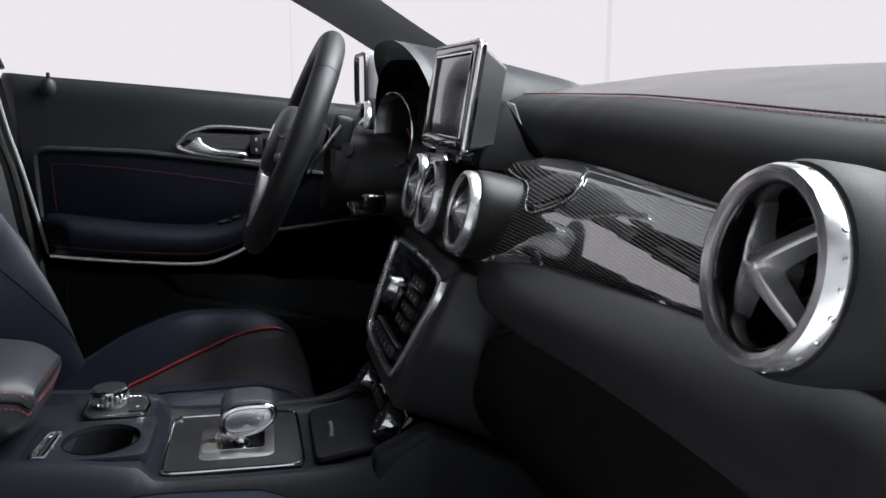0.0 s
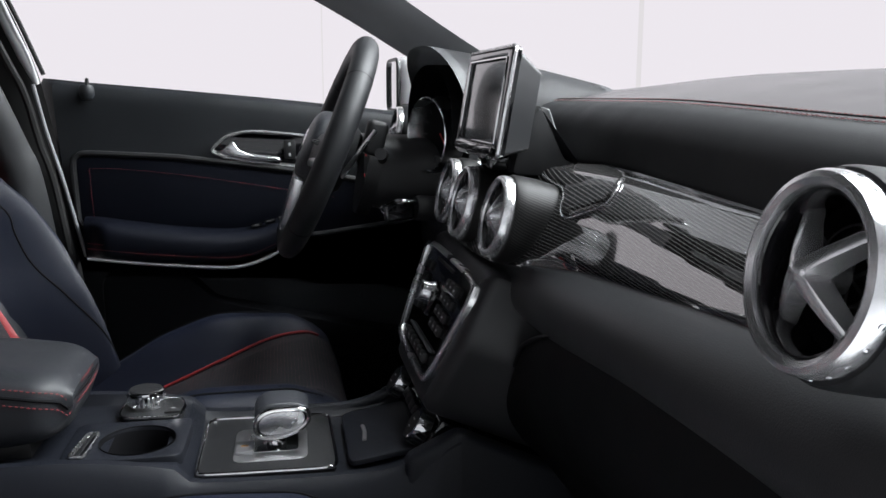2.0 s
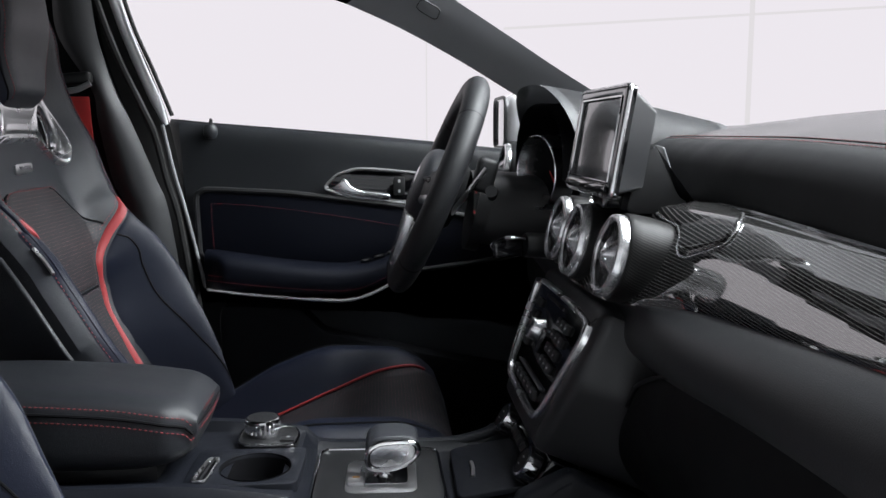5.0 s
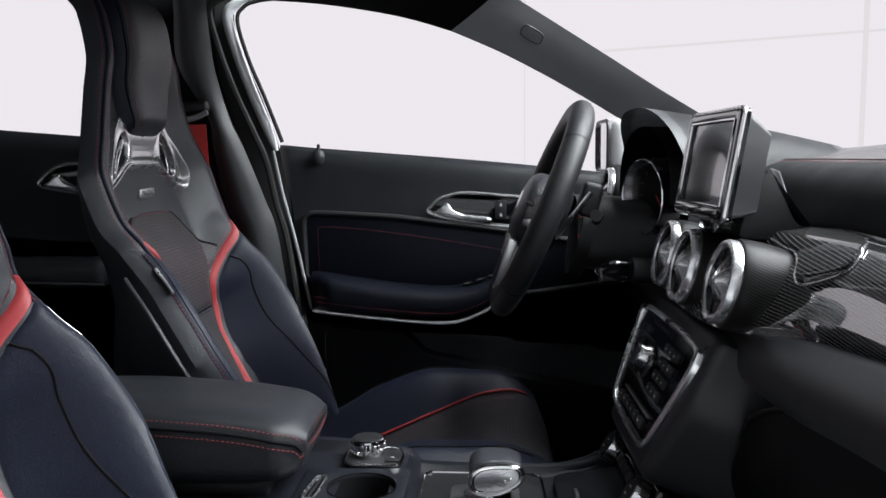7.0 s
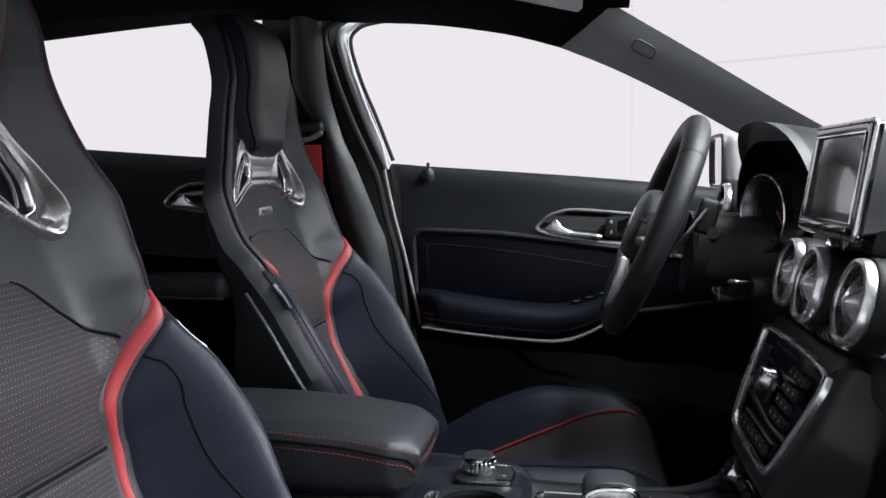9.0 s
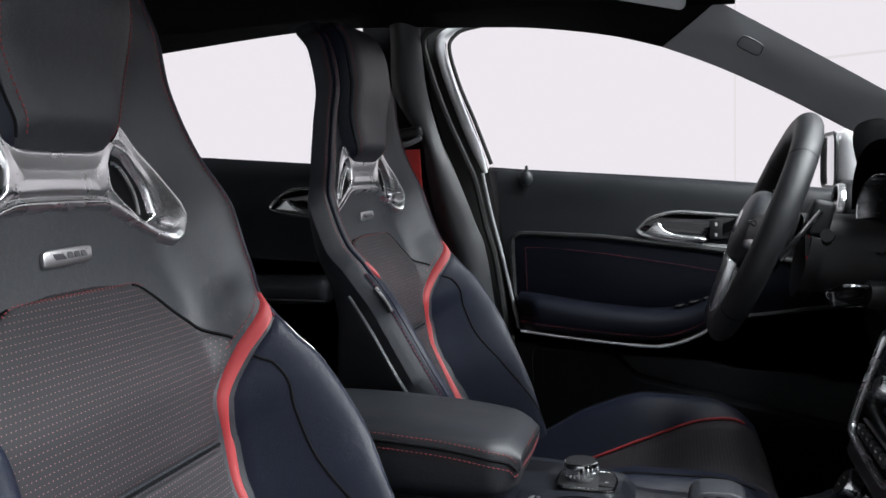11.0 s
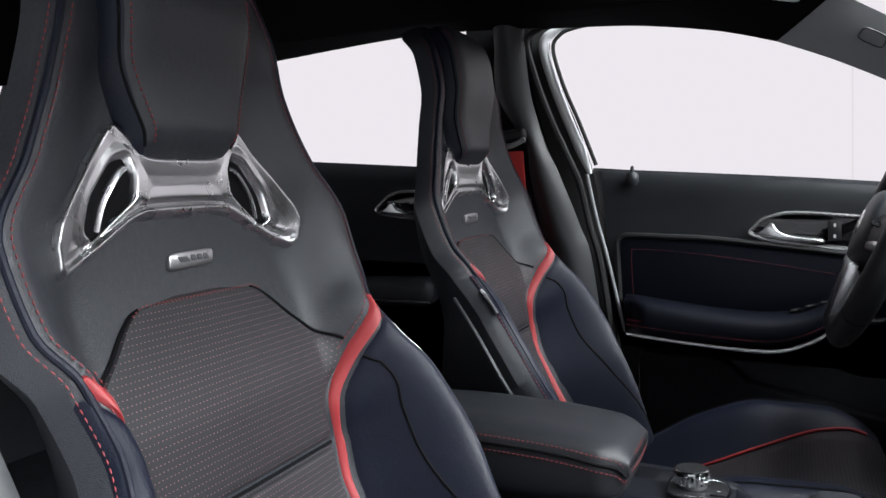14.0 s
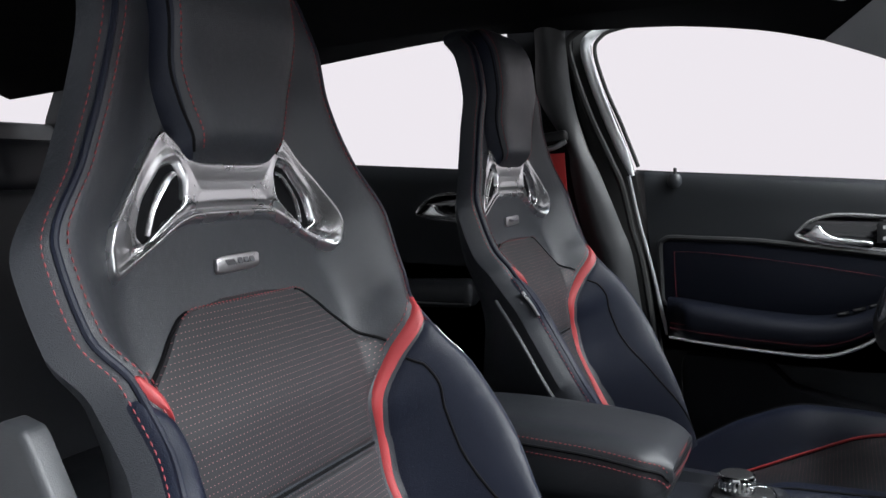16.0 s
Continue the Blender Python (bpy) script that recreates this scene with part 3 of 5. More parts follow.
part("mirror_rim", tube([(0.506, 0.95 + 0.085 * c, 1.04 + 0.055 * d) for c, d in rounded([(-1, -1), (1, -1), (1, 1), (-1, 1)], 0.2, 4)], 0.004, 6, closed=True), HARD, mirror)
part("mirror_foot", box((0.06, 0.12, 0.03), pose(0.54, 0.83, 0.985), 0.008), HARD, mirror)
tri = thing("quarter_pillar", (0.56, 0.71, 0.97), "grey post in front of the driver window", "window post", kind="structure")
part("post", tube(smooth_path([(0.545, 0.725, 0.975), (0.535, 0.72, 1.01), (0.52, 0.71, 1.05)], 4), 0.006, 8), GREYPL, tri)

# ---- rear door and rear of the cabin ----
rdoor = thing("door_2", (-0.8, 0.70, 0.33), "closed black rear car door with chrome handle", "car door", kind="structure")


def rear_skin(a, b):
    x = -0.40 - 0.95 * a
    belt = 1.062 + 0.105 * (-(x + 0.5)) * 0.8
    z = belt - (belt - 0.36) * b
    return Vector((x, sm(belt - z, (0, 0.01, 0.04, 0.1, 0.2, 0.7), (0.72, 0.703, 0.692, 0.69, 0.70, 0.70)), z))


rk = grid(rear_skin, 30, 40)
bmesh.ops.solidify(rk, geom=rk.faces[:], thickness=0.03)
part("door_panel", rk, DOOR, rdoor, "black soft-touch rear door panel")
rb = rounded([(-0.655, 0.970), (-0.62, 1.003), (-0.585, 1.015), (-0.45, 1.005), (-0.43, 0.975), (-0.45, 0.945), (-0.58, 0.955)], 0.3, 4)
part("handle_bowl", plate(rb, 0.004, lambda x, z, d: Vector((x, 0.688 - d, z)), 0.001), GLOSS, rdoor)
part("bowl_ring", tube([(x, 0.684, z) for x, z in rb], 0.0034, 8, closed=True), SATIN, rdoor, "chrome ring round the handle")
part("handle", plate(rounded([(-0.637, 0.970), (-0.620, 0.979), (-0.609, 0.991), (-0.601, 0.9915), (-0.593, 0.978), (-0.571, 0.968), (-0.50, 0.963), (-0.50, 0.953), (-0.565, 0.956), (-0.62, 0.964)], 0.3, 4), 0.013, lambda x, z, d: Vector((x, 0.674 - d, z)), 0.004, 3), SATIN, rdoor, "silver door handle")
part("armrest", box((0.5, 0.07, 0.06), pose(-0.75, 0.66, 0.80), 0.02, 3), LEATHER, rdoor)
part("armrest_strip", tube([(-0.98, 0.622, 0.79), (-0.5, 0.622, 0.78)], 0.003, 6), GREYMET, rdoor)

bench = thing("rear_bench", (-1.1, 0, 0.32), "black leather rear bench seat in shadow", "rear seat")
part("bench_cushion", box((0.5, 1.24, 0.2), pose(-1.0, 0, 0.45, 0, -6, 0), 0.05, 3), LEATHER, bench)
part("bench_back", box((0.16, 1.24, 0.62), pose(-1.34, 0, 0.76, 0, -22, 0), 0.05, 3), LEATHER, bench)
for y in (-0.38, 0.38):
    part("bench_headrest", box((0.09, 0.25, 0.13), pose(-1.47, y, 1.11, 0, -18, 0), 0.035, 3), LEATHER, bench)
shelf = thing("parcel_shelf", (-1.8, 0, 0.98), "black parcel shelf behind the rear bench", "parcel shelf", kind="structure")
part("shelf_board", box((0.36, 1.3, 0.02), pose(-1.60, 0, 1.04), 0.005), CARPET, shelf)
part("shelf_support", box((0.04, 1.3, 0.72), pose(-1.74, 0, 0.68), 0.005), CARPET, shelf)
tail = thing("tailgate_frame", (-1.80, 0, 0.32), "black trimmed frame round the rear window", "tailgate", kind="structure")
part("lower_frame", box((0.06, 1.46, 0.93), pose(-1.81, 0, 0.785), 0.02), HARD, tail)
part("upper_frame", box((0.08, 1.46, 0.07), pose(-1.80, 0, 1.39), 0.02), FABRIC, tail)
part("corner_post", plate(rounded([(0.690, 1.24), (0.745, 1.37), (0.80, 1.39), (0.80, 1.22)], 0.2, 4), 0.05, lambda y, z, d: Vector((-1.76 + d, y, z)), 0.004), HARD, tail)
for k in (1, -1):
    q = thing("quarter_panel", (-1.6, k * 0.72, 0.32), "black rear side trim of the cabin", "side trim", kind="structure")
    part("side_trim", box((0.42, 0.05, 0.86), pose(-1.57, k * 0.73, 0.75), 0.01), HARD, q)
# near side: sill, middle pillar behind the open door
sill = thing("door_sill", (0.0, -0.72, 0.15), "black sill of the open passenger doorway", "door sill", kind="structure")
part("sill_trim", box((2.2, 0.10, 0.16), pose(-0.2, -0.74, 0.30), 0.02), HARD, sill)
part("sill_paint", box((2.4, 0.06, 0.2), pose(-0.2, -0.82, 0.26), 0.02), PAINT, sill)
npil = thing("pillar_middle_near", (-0.48, -0.70, 0.32), "dark plastic middle pillar trim on the passenger side", "pillar", kind="structure")
band("pillar_trim", [(-0.55, -0.70, 1.34), (-0.50, -0.71, 1.0), (-0.46, -0.72, 0.33)], [(-0.66, -0.64, 1.35), (-0.66, -0.66, 1.0), (-0.64, -0.68, 0.33)], 0.03, HARD, "satin black plastic trim", "", parent=npil)

rd3 = thing("door_3", (-0.95, -0.72, 0.33), "closed black rear door on the passenger side", "car door", kind="structure")
part("door_panel", box((0.95, 0.05, 0.78), pose(-1.08, -0.72, 0.70), 0.015), DOOR, rd3, "black soft-touch rear door panel")
part("outer_skin", box((0.98, 0.03, 0.80), pose(-1.08, -0.79, 0.70), 0.01), PAINT, rd3, "white painted outer skin")
hp = thing("hinge_pillar", (0.75, -0.73, 0.2), "black footwell side trim in front of the passenger doorway", "side trim", kind="structure")
part("kick_panel", plate(rounded([(0.56, 0.33), (0.50, 0.60), (0.56, 0.86), (0.66, 0.97), (1.0, 1.0), (1.0, 0.33)], 0.2, 4), 0.03, lambda x, z, d: Vector((x, -0.738 + d, z)), 0.008), HARD, hp)
part("door_seal", tube(smooth_path([(0.56, -0.762, 0.33), (0.50, -0.762, 0.60), (0.545, -0.762, 0.82), (0.64, -0.762, 0.96)], 8), 0.009, 8), RUBBER, hp, "black rubber door seal")
belt = thing("seat_belt", (-0.33, 0.655, 1.0), "red seat belt hanging on the middle pillar", "seat belt")
part("webbing", plate([(-0.345, 1.085), (-0.287, 1.085), (-0.283, 0.98), (-0.270, 0.80), (-0.328, 0.80), (-0.341, 0.98)], 0.0015, lambda x, z, d: Vector((x, 0.625 - d, z)), 0), WEB, belt, "red webbing")
part("guide", box((0.062, 0.024, 0.022), pose(-0.310, 0.622, 1.116, 0, -6, 0), 0.007, 3), HARD, belt)
part("guide_loop", tube(smooth_path([(-0.345, 0.612, 1.094), (-0.305, 0.610, 1.096), (-0.279, 0.612, 1.108)], 5), 0.0055, 8), GREYPL, belt)

visor = thing("sun_visor", (0.10, 0.45, 1.31), "dark grey sun visor folded to the roof", "sun visor")
part("visor_pad", box((0.15, 0.34, 0.022), pose(0.145, 0.39, 1.327, 0, 14, 0), 0.01, 3), GREYPL, visor)
rear_mirror = thing("rear_view_mirror", (0.36, 0.05, 1.26), "dark rear-view mirror at the windscreen top", "mirror")
part("mirror_body", box((0.035, 0.24, 0.065), pose(0.34, 0.02, 1.275, 0, 8, 8), 0.014, 3), HARD, rear_mirror)
part("mirror_stem", tube([(0.35, 0.02, 1.29), (0.38, 0.02, 1.345)], 0.01, 8), HARD, rear_mirror)
part("header", box((0.07, 1.2, 0.04), pose(0.30, 0, 1.352, 0, 20, 0), 0.01), FABRIC, tagged(thing("windscreen_header", (0.3, 0, 1.35), "black lined top edge of the windscreen", "roof edge", kind="structure")))
airbag = thing("airbag_cover", (0.36, 0.64, 1.235), "small grey oval cover on the pillar trim", "pillar cover")
PT, PS = Vector((0.86, 0.0, -0.51)).normalized(), Vector((0.0475, -0.06, 0.08))
PN = PT.cross(PS).normalized()
PS = PN.cross(PT).normalized()
AC = Vector((0.3262, 0.612, 1.2405))
cov = rounded([(-0.022, -0.011), (0.022, -0.011), (0.020, 0.012), (-0.020, 0.012)], 0.3, 4)
if PN.y > 0:
    PN = -PN
part("cover", plate(cov, 0.004, lambda u, v, d: AC + PT * u + PS * v + PN * d, 0.001), GREYPL, airbag)
part("cover_rim", tube([AC + PT * u + PS * v + PN * 0.0005 for u, v in cov], 0.001, 6, closed=True), HARD, airbag)

# ---- dashboard ----
dash = thing("dashboard", (0.6, 0, 0.45), "black soft dashboard with carbon fibre trim and red stitching", "dashboard")
TOP = ((1.10, 1.02), (0.95, 1.037), (0.80, 1.033), (0.68, 1.019), (0.62, 1.010), (0.596, 1.0), (0.583, 0.985), (0.578, 0.965), (0.577, 0.950), (0.580, 0.940))


def drop(y):
    """The dashboard falls away towards the doors."""
    return 0.0135 * step(abs(y), 0.12, 0.62)


def profile(points, n):
    p = smooth_path([(x, 0, z) for x, z in points], n)
    return p


tp = profile(TOP, 5)


def pad(a, b):
    y = -0.70 + 1.40 * a
    q = tp[round(b * (len(tp) - 1))]
    z = q.z + 0.012 * math.exp(-((q.x - 0.95) / 0.1) ** 2) * math.cos(y * 1.5) - drop(y)
    return Vector((q.x + 0.004 * math.cos(3 * y), y, z))


CUT = 20 / (len(tp) - 1)
part("top_pad", grid(lambda a, b: pad(a, b * CUT), 60, 20), DASHTOP, dash, "black dashboard top with a soft sheen")
part("brow", grid(lambda a, b: pad(a, CUT + b * (1 - CUT)), 60, len(tp) - 21), BROW, dash, "padded black dashboard brow")
seam_p = [(0.628 + 0.004 * math.cos(3 * y), y, 1.0135 - drop(y)) for y in [-0.69 + 1.38 * i / 90 for i in range(91)]]
part("pad_seam", tube(seam_p, 0.0007, 6), SEAM_SHADE, dash)
part("pad_stitching", stitches([[Vector(p) + Vector((0.005, 0, 0.0006)) for p in seam_p], [Vector(p) + Vector((-0.006, 0, -0.0018)) for p in seam_p]], 0.0045, 0.002, 0.0005), THREAD, dash, "red double stitching")
part("demister_vent", join(*[box((0.004, 0.12, 0.003), pose(0.80 + 0.008 * i, -0.45, 1.036 + 0.0004 * i, 0, -3, 4), 0.001) for i in range(5)]), HARD, dash)

# the trim's section: a flat ledge, a leaning face that steepens, and a rolled lower edge
tr = [Vector((0.578, 0, 0.945))]
for lean, length in [(12, 0.0055)] * 4 + [(30, 0.002)] + [(46 + 2.9 * i, 0.0083) for i in range(10)] + [(80, 0.004), (90, 0.005), (100, 0.003)]:
    for _ in range(3):
        tr.append(tr[-1] - Vector((math.cos(radians(lean)), 0, math.sin(radians(lean)))) * length / 3)
tl = [0.0]
for q, w in zip(tr, tr[1:]):
    tl.append(tl[-1] + (w - q).length)


def trim_low(y):
    """The trim's lower edge rises towards the doors."""
    return 0.030 * step(abs(y), 0.15, 0.62)


def trim_at(y, b):
    """The trim's surface: b runs from its top edge, 0, to its lower edge, 1."""
    i = min(int(b * (len(tr) - 1)), len(tr) - 2)
    q = tr[i].lerp(tr[i + 1], b * (len(tr) - 1) - i)
    c = math.exp(-(y / 0.19) ** 4)
    return Vector((q.x + (0.05 * trim_low(y) - 0.052 * c) * b, y, q.z - drop(y) * (1 - b) + (trim_low(y) - 0.012 * c) * b))


def trim_lift(y, b, d):
    p = trim_at(y, b)
    n = (trim_at(y + 0.002, b) - p).cross(trim_at(y, min(1, b + 0.02)) - trim_at(y, max(0, b - 0.02))).normalized()
    return p + n * (d if n.x < 0 else -d)


TRIM_END = -0.648
cb = grid(lambda a, b: trim_at(TRIM_END + (0.70 - TRIM_END) * a, b), 180, len(tr) - 1, uv=lambda a, b: (1.35 * a, tl[round(b * (len(tr) - 1))]))
part("carbon_trim", cb, CARBON, dash, "glossy carbon fibre trim panel", sharp=80)
part("end_panel", grid(lambda a, b: trim_at(TRIM_END - 0.055 * a, b), 6, len(tr) - 1), BROW, dash, "padded black end of the dashboard", sharp=80)
# raised plinth of the trim below the display
pe = smooth_path([(y, b, 0) for y, b in ((-0.136, 0.01), (-0.190, 0.05), (-0.218, 0.13), (-0.240, 0.30), (-0.245, 0.43), (-0.224, 0.52), (-0.196, 0.58), (-0.180, 0.54), (-0.164, 0.44), (-0.144, 0.38), (-0.116, 0.36), (-0.068, 0.32))], 5)


def plinth(a, b):
    e = pe[round(a * (len(pe) - 1))]
    return e.x + (-0.10 - e.x) * b ** 1.3, e.y + (0.08 - e.y) * b


part("trim_plinth", grid(lambda a, b: trim_lift(*plinth(a, b), -0.001 + 0.0045 * min(1, b * 12) ** 0.5), len(pe) - 1, 28, uv=lambda a, b: (0.67 + plinth(a, b)[0], 0.13 * plinth(a, b)[1])), CARBON, dash, "raised carbon plinth below the display")
# a thin silver tube draws the highlight on the fold of the carbon
part("plinth_highlight", tube([trim_lift(p.x, p.y, 0.0016) for p in pe[6:]], 0.0011, 6), SATIN, dash, "silver line standing in for the highlight along the plinth's fold")
part("trim_strip", tube([trim_at(-0.13 - 0.50 * i / 20, 0.0) + Vector((-0.001, 0, 0.0015)) for i in range(21)], 0.0022, 6), BRIGHT, dash, "slim chrome strip")
ROLL = ((0.513, 0.855), (0.502, 0.850), (0.488, 0.838), (0.480, 0.818), (0.484, 0.798), (0.499, 0.784), (0.53, 0.775), (0.62, 0.77))
rl = profile(ROLL, 5)


def roll(a, b):
    y = -0.70 + 1.40 * a
    q = rl[round(b * (len(rl) - 1))]
    c = math.exp(-(y / 0.19) ** 4) * (1 - step(b, 0.0, 0.36))
    return Vector((q.x + 0.05 * trim_low(y) - 0.05 * c, y, q.z + trim_low(y) * (1 - 0.4 * b) + 0.004 - 0.012 * c))


part("lower_roll", grid(roll, 60, len(rl) - 1), DASH, dash, "padded black lower dashboard")
# closed bulk below and behind
part("dash_core", box((0.38, 1.38, 0.20), pose(0.82, 0, 0.885), 0.01), HARD, dash)
part("bulkhead", box((0.05, 1.40, 0.62), pose(1.0, 0, 0.64), 0.01), CARPET, dash)
part("end_cap", box((0.4, 0.02, 0.26), pose(0.78, -0.70, 0.88), 0.008), HARD, dash)
part("end_cap", box((0.4, 0.02, 0.26), pose(0.78, 0.70, 0.88), 0.008), HARD, dash)


def glove_face(a, b):
    y = -0.66 + 0.53 * a
    top = sm(-y, (0.13, 0.154, 0.265, 0.44, 0.62), (0.735, 0.763, 0.806, 0.836, 0.836))
    z = top - (top - 0.50) * b
    x = 0.490 - 0.016 * math.sin(math.pi * min(1, b * 2.2)) + 0.16 * b ** 2
    return Vector((x, y, z))


part("glovebox_seam", tube([glove_face(i / 40, 0) + Vector((-0.003, 0, 0.001)) for i in range(41)], 0.0022, 6), HARD, dash)
gl = grid(glove_face, 30, 24)
bmesh.ops.solidify(gl, geom=gl.faces[:], thickness=0.02)
part("glovebox_lid", gl, HARD, dash, "black glovebox lid")
gf = grid(lambda a, b: Vector((1, -1, 1)) * glove_face(a, b) + Vector((0.04, 0, -0.02)), 30, 24)
bmesh.ops.solidify(gf, geom=gf.faces[:], thickness=0.02)
part("knee_panel", gf, HARD, dash, "black knee panel")

# instrument hood over the driver's clocks
def hood(a, b):
    t = math.pi * (a * 1.16 - 0.08)
    x = 0.462 + 0.278 * b
    wy = 0.216 * (1 - 0.30 * b)
    top = 1.090 - 0.055 * b ** 1.2
    c, s_ = math.cos(t), math.sin(t)
    y = 0.350 + wy * math.copysign(abs(c) ** 0.75, c)
    z = 0.965 + (top - 0.965) * math.copysign(abs(s_) ** 0.62, s_)
    return Vector((x + 0.035 * (1 - abs(s_)) * (1 - b) * 1.1, y, z))


hd = grid(hood, 48, 16)
bmesh.ops.solidify(hd, geom=hd.faces[:], thickness=0.017)
bmesh.ops.bevel(hd, geom=[e for e in hd.edges if e.calc_face_angle(0) > 0.9], offset=0.007, segments=4, affect="EDGES", profile=0.5)
part("instrument_hood", hd, HOODSKIN, dash, "black leather instrument hood")
part("hood_stitching", stitches([[hood(0.36, i / 20) + Vector((0, 0, 0.0015)) for i in range(2, 20)]]), THREAD, dash)
# the shade under the hood is put into these near-black surfaces
part("hood_lining", box((0.02, 0.30, 0.13), pose(0.59, 0.36, 0.965, 0, 12, 0), 0.01), SEAM_SHADE, dash)
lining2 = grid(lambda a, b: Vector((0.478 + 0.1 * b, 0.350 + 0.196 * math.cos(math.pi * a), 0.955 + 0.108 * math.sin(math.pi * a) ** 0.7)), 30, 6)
part("hood_inner", lining2, SEAM_SHADE, dash)
clocks = thing("instrument_cluster", (0.54, 0.36, 0.93), "two round instruments with silver rims under the hood", "instruments")
for x, y in ((0.463, 0.266), (0.5, 0.38)):
    m = pose(x, y, 0.96, 0, -90, 20) @ Matrix.Scale(1.07, 4)
    part("gauge_rim", lathe([(0.0495, 0.0), (0.0504, 0.0015), (0.0515, 0.0), (0.0512, -0.03), (0.048, -0.03), (0.0495, 0.0)], m, 48), CHROME, clocks, "thin silver gauge rim")
    part("gauge_face", lathe([(0.0001, -0.024), (0.049, -0.024), (0.049, -0.028), (0.0001, -0.028)], m, 40), SEAM_SHADE, clocks, "black gauge face")
    part("gauge_mark", join(*[box((0.0012, 0.006, 0.001), m @ pose(0, 0, -0.0235) @ pose(0, 0, 0, 0, 0, k * 24) @ pose(0, 0.042, 0), 0) for k in range(-5, 6)]), HARD, clocks)
    part("needle", box((0.0016, 0.045, 0.0012), m @ pose(0, 0, -0.0225) @ pose(0, 0, 0, 0, 0, 130) @ pose(0, 0.02, 0), 0), REDINK, clocks)
part("cluster_visor", box((0.05, 0.05, 0.012), pose(0.50, 0.30, 0.918, 0, 15, 0), 0.004), HARD, clocks)


# ---- air vents ----
def air_vent(at, r, turn=0, pitch=8, depth=0.055, sleeve=None):
    v = thing("air_vent", at, "round air vent with silver ring and four-armed turbine cross", "air vent", "dashboard air vents")
    m = Matrix.Translation(at) @ pose(0, 0, 0, 0, -90 + pitch, turn)
    k = r / 0.047
    ring = [(0.0385, 0.001), (0.0395, 0.004), (0.0425, 0.0058), (0.0455, 0.0045), (0.047, 0.001), (0.0472, -0.004), (0.0468, -0.008), (0.0455, -0.010), (0.040, -0.010), (0.0385, 0.001)]
    part("ring", lathe([(a * k, h * k) for a, h in ring], m, 64), SATIN, v, "satin silver knurled ring")
    for i in range(24):
        part("ring_mark", lathe([(0.0001, 0.0008), (0.0014, 0.0006), (0.0016, 0.0)], m @ pose(0, 0, 0, 0, 0, 15 * i) @ pose(0.0469 * k, 0, -0.003 * k, 0, 90, 0), 8), BRIGHT, v)
    part("inner_rim", lathe([(a * k, h * k) for a, h in ((0.0385, 0.0), (0.0372, 0.0015), (0.0355, -0.002), (0.0352, -0.02), (0.0375, -0.03), (0.0385, 0.0))], m, 48), GLOSS, v, "black inner rim")
    # the barrel's inner shade is put into its near-black colour
    part("barrel", lathe([(a * k, h) for a, h in ((0.0450, -0.008), (0.0450, -0.016), (0.0450, -0.03), (0.0445, -depth), (0.02, -depth), (0.0001, -depth), (0.0001, -depth + 0.004), (0.034, -depth + 0.004), (0.0355, -0.012))], m, 48), SEAM_SHADE, v, "black vent barrel")
    if sleeve:
        part("sleeve", lathe([(a * k, h * k) for a, h in ((0.0455, -0.006), (0.049, -0.0075), (0.0505, -0.011), (0.0512, -0.020), (0.0515, -0.035), (0.050, -0.060))], m, 64, uv=lambda a, b: (0.09 * b, 0.3 * a)), sleeve, v, "sleeve round the vent")
    for i in range(4):
        # four ridged arms that fall back from the hub to the rim
        a = m @ pose(0, 0, 0, 0, 0, 90 * i + 44)

        def arm(s, t, a=a):
            x = (0.002 + 0.0345 * s) * k
            top = (0.0085 - 0.017 * s ** 1.25) * k
            ridge, foot, deep = (0.0036 - 0.0008 * s) * k, (0.0066 - 0.0014 * s) * k, (0.0115 - 0.005 * s) * k
            sec = ((-ridge, 0.0), (-ridge * 0.5, 0.0007 * k), (ridge * 0.5, 0.0007 * k), (ridge, 0.0), (foot, -deep), (foot * 0.6, -deep - 0.002 * k), (-foot * 0.6, -deep - 0.002 * k), (-foot, -deep))
            y, h = sec[round(t * 8) % 8]
            return a @ Vector((x, y, top + h))
        part("turbine_arm", grid(arm, 12, 8, loop_v=True), SATIN, v, "ridged silver turbine arm", sharp=28)
    part("hub", lathe([(0.0001, 0.0098 * k), (0.0035 * k, 0.0095 * k), (0.0058 * k, 0.0078 * k), (0.0085 * k, -0.002 * k), (0.009 * k, -0.014 * k), (0.0001, -0.016 * k)], m, 24), SATIN, v)
    for rr in (0.012, 0.024):
        part("baffle_ring", lathe([(rr * k, -0.02 * k), (rr * k + 0.0012, -0.02 * k), (rr * k + 0.0012, -0.034 * k), (rr * k, -0.034 * k), (rr * k, -0.02 * k)], m, 32), HARD, v)
    part("baffle", join(*[box((0.068 * k, 0.0016, 0.014), m @ pose(0, 0, -0.028 * k, 0, 0, 60 * i), 0) for i in range(3)]), HARD, v)
    return v


air_vent((0.459, -0.653, 0.9465), 0.0425, 0, 10, sleeve=BROW)
air_vent((0.467, 0.63, 0.952), 0.046, 0, 10, sleeve=BROW)
for y, x in ((-0.125, 0.4655), (0.0, 0.4585), (0.125, 0.4655)):
    air_vent((x, y, 0.8955), 0.0425, 0, 14, sleeve=CARBON_SATIN)

# ---- display ----
disp = thing("display_screen", (0.52, 0, 0.93), "free-standing display with polished frame on the dashboard", "display")
DU, DV = Vector((0, -1, 0)), Vector((0.16, 0, 0.987))
DN = Vector((-0.987, 0, 0.16))
DC = Vector((0.4835, -0.002, 1.0095))
dpt = lambda u, v, d: DC + DU * u + DV * v + DN * d
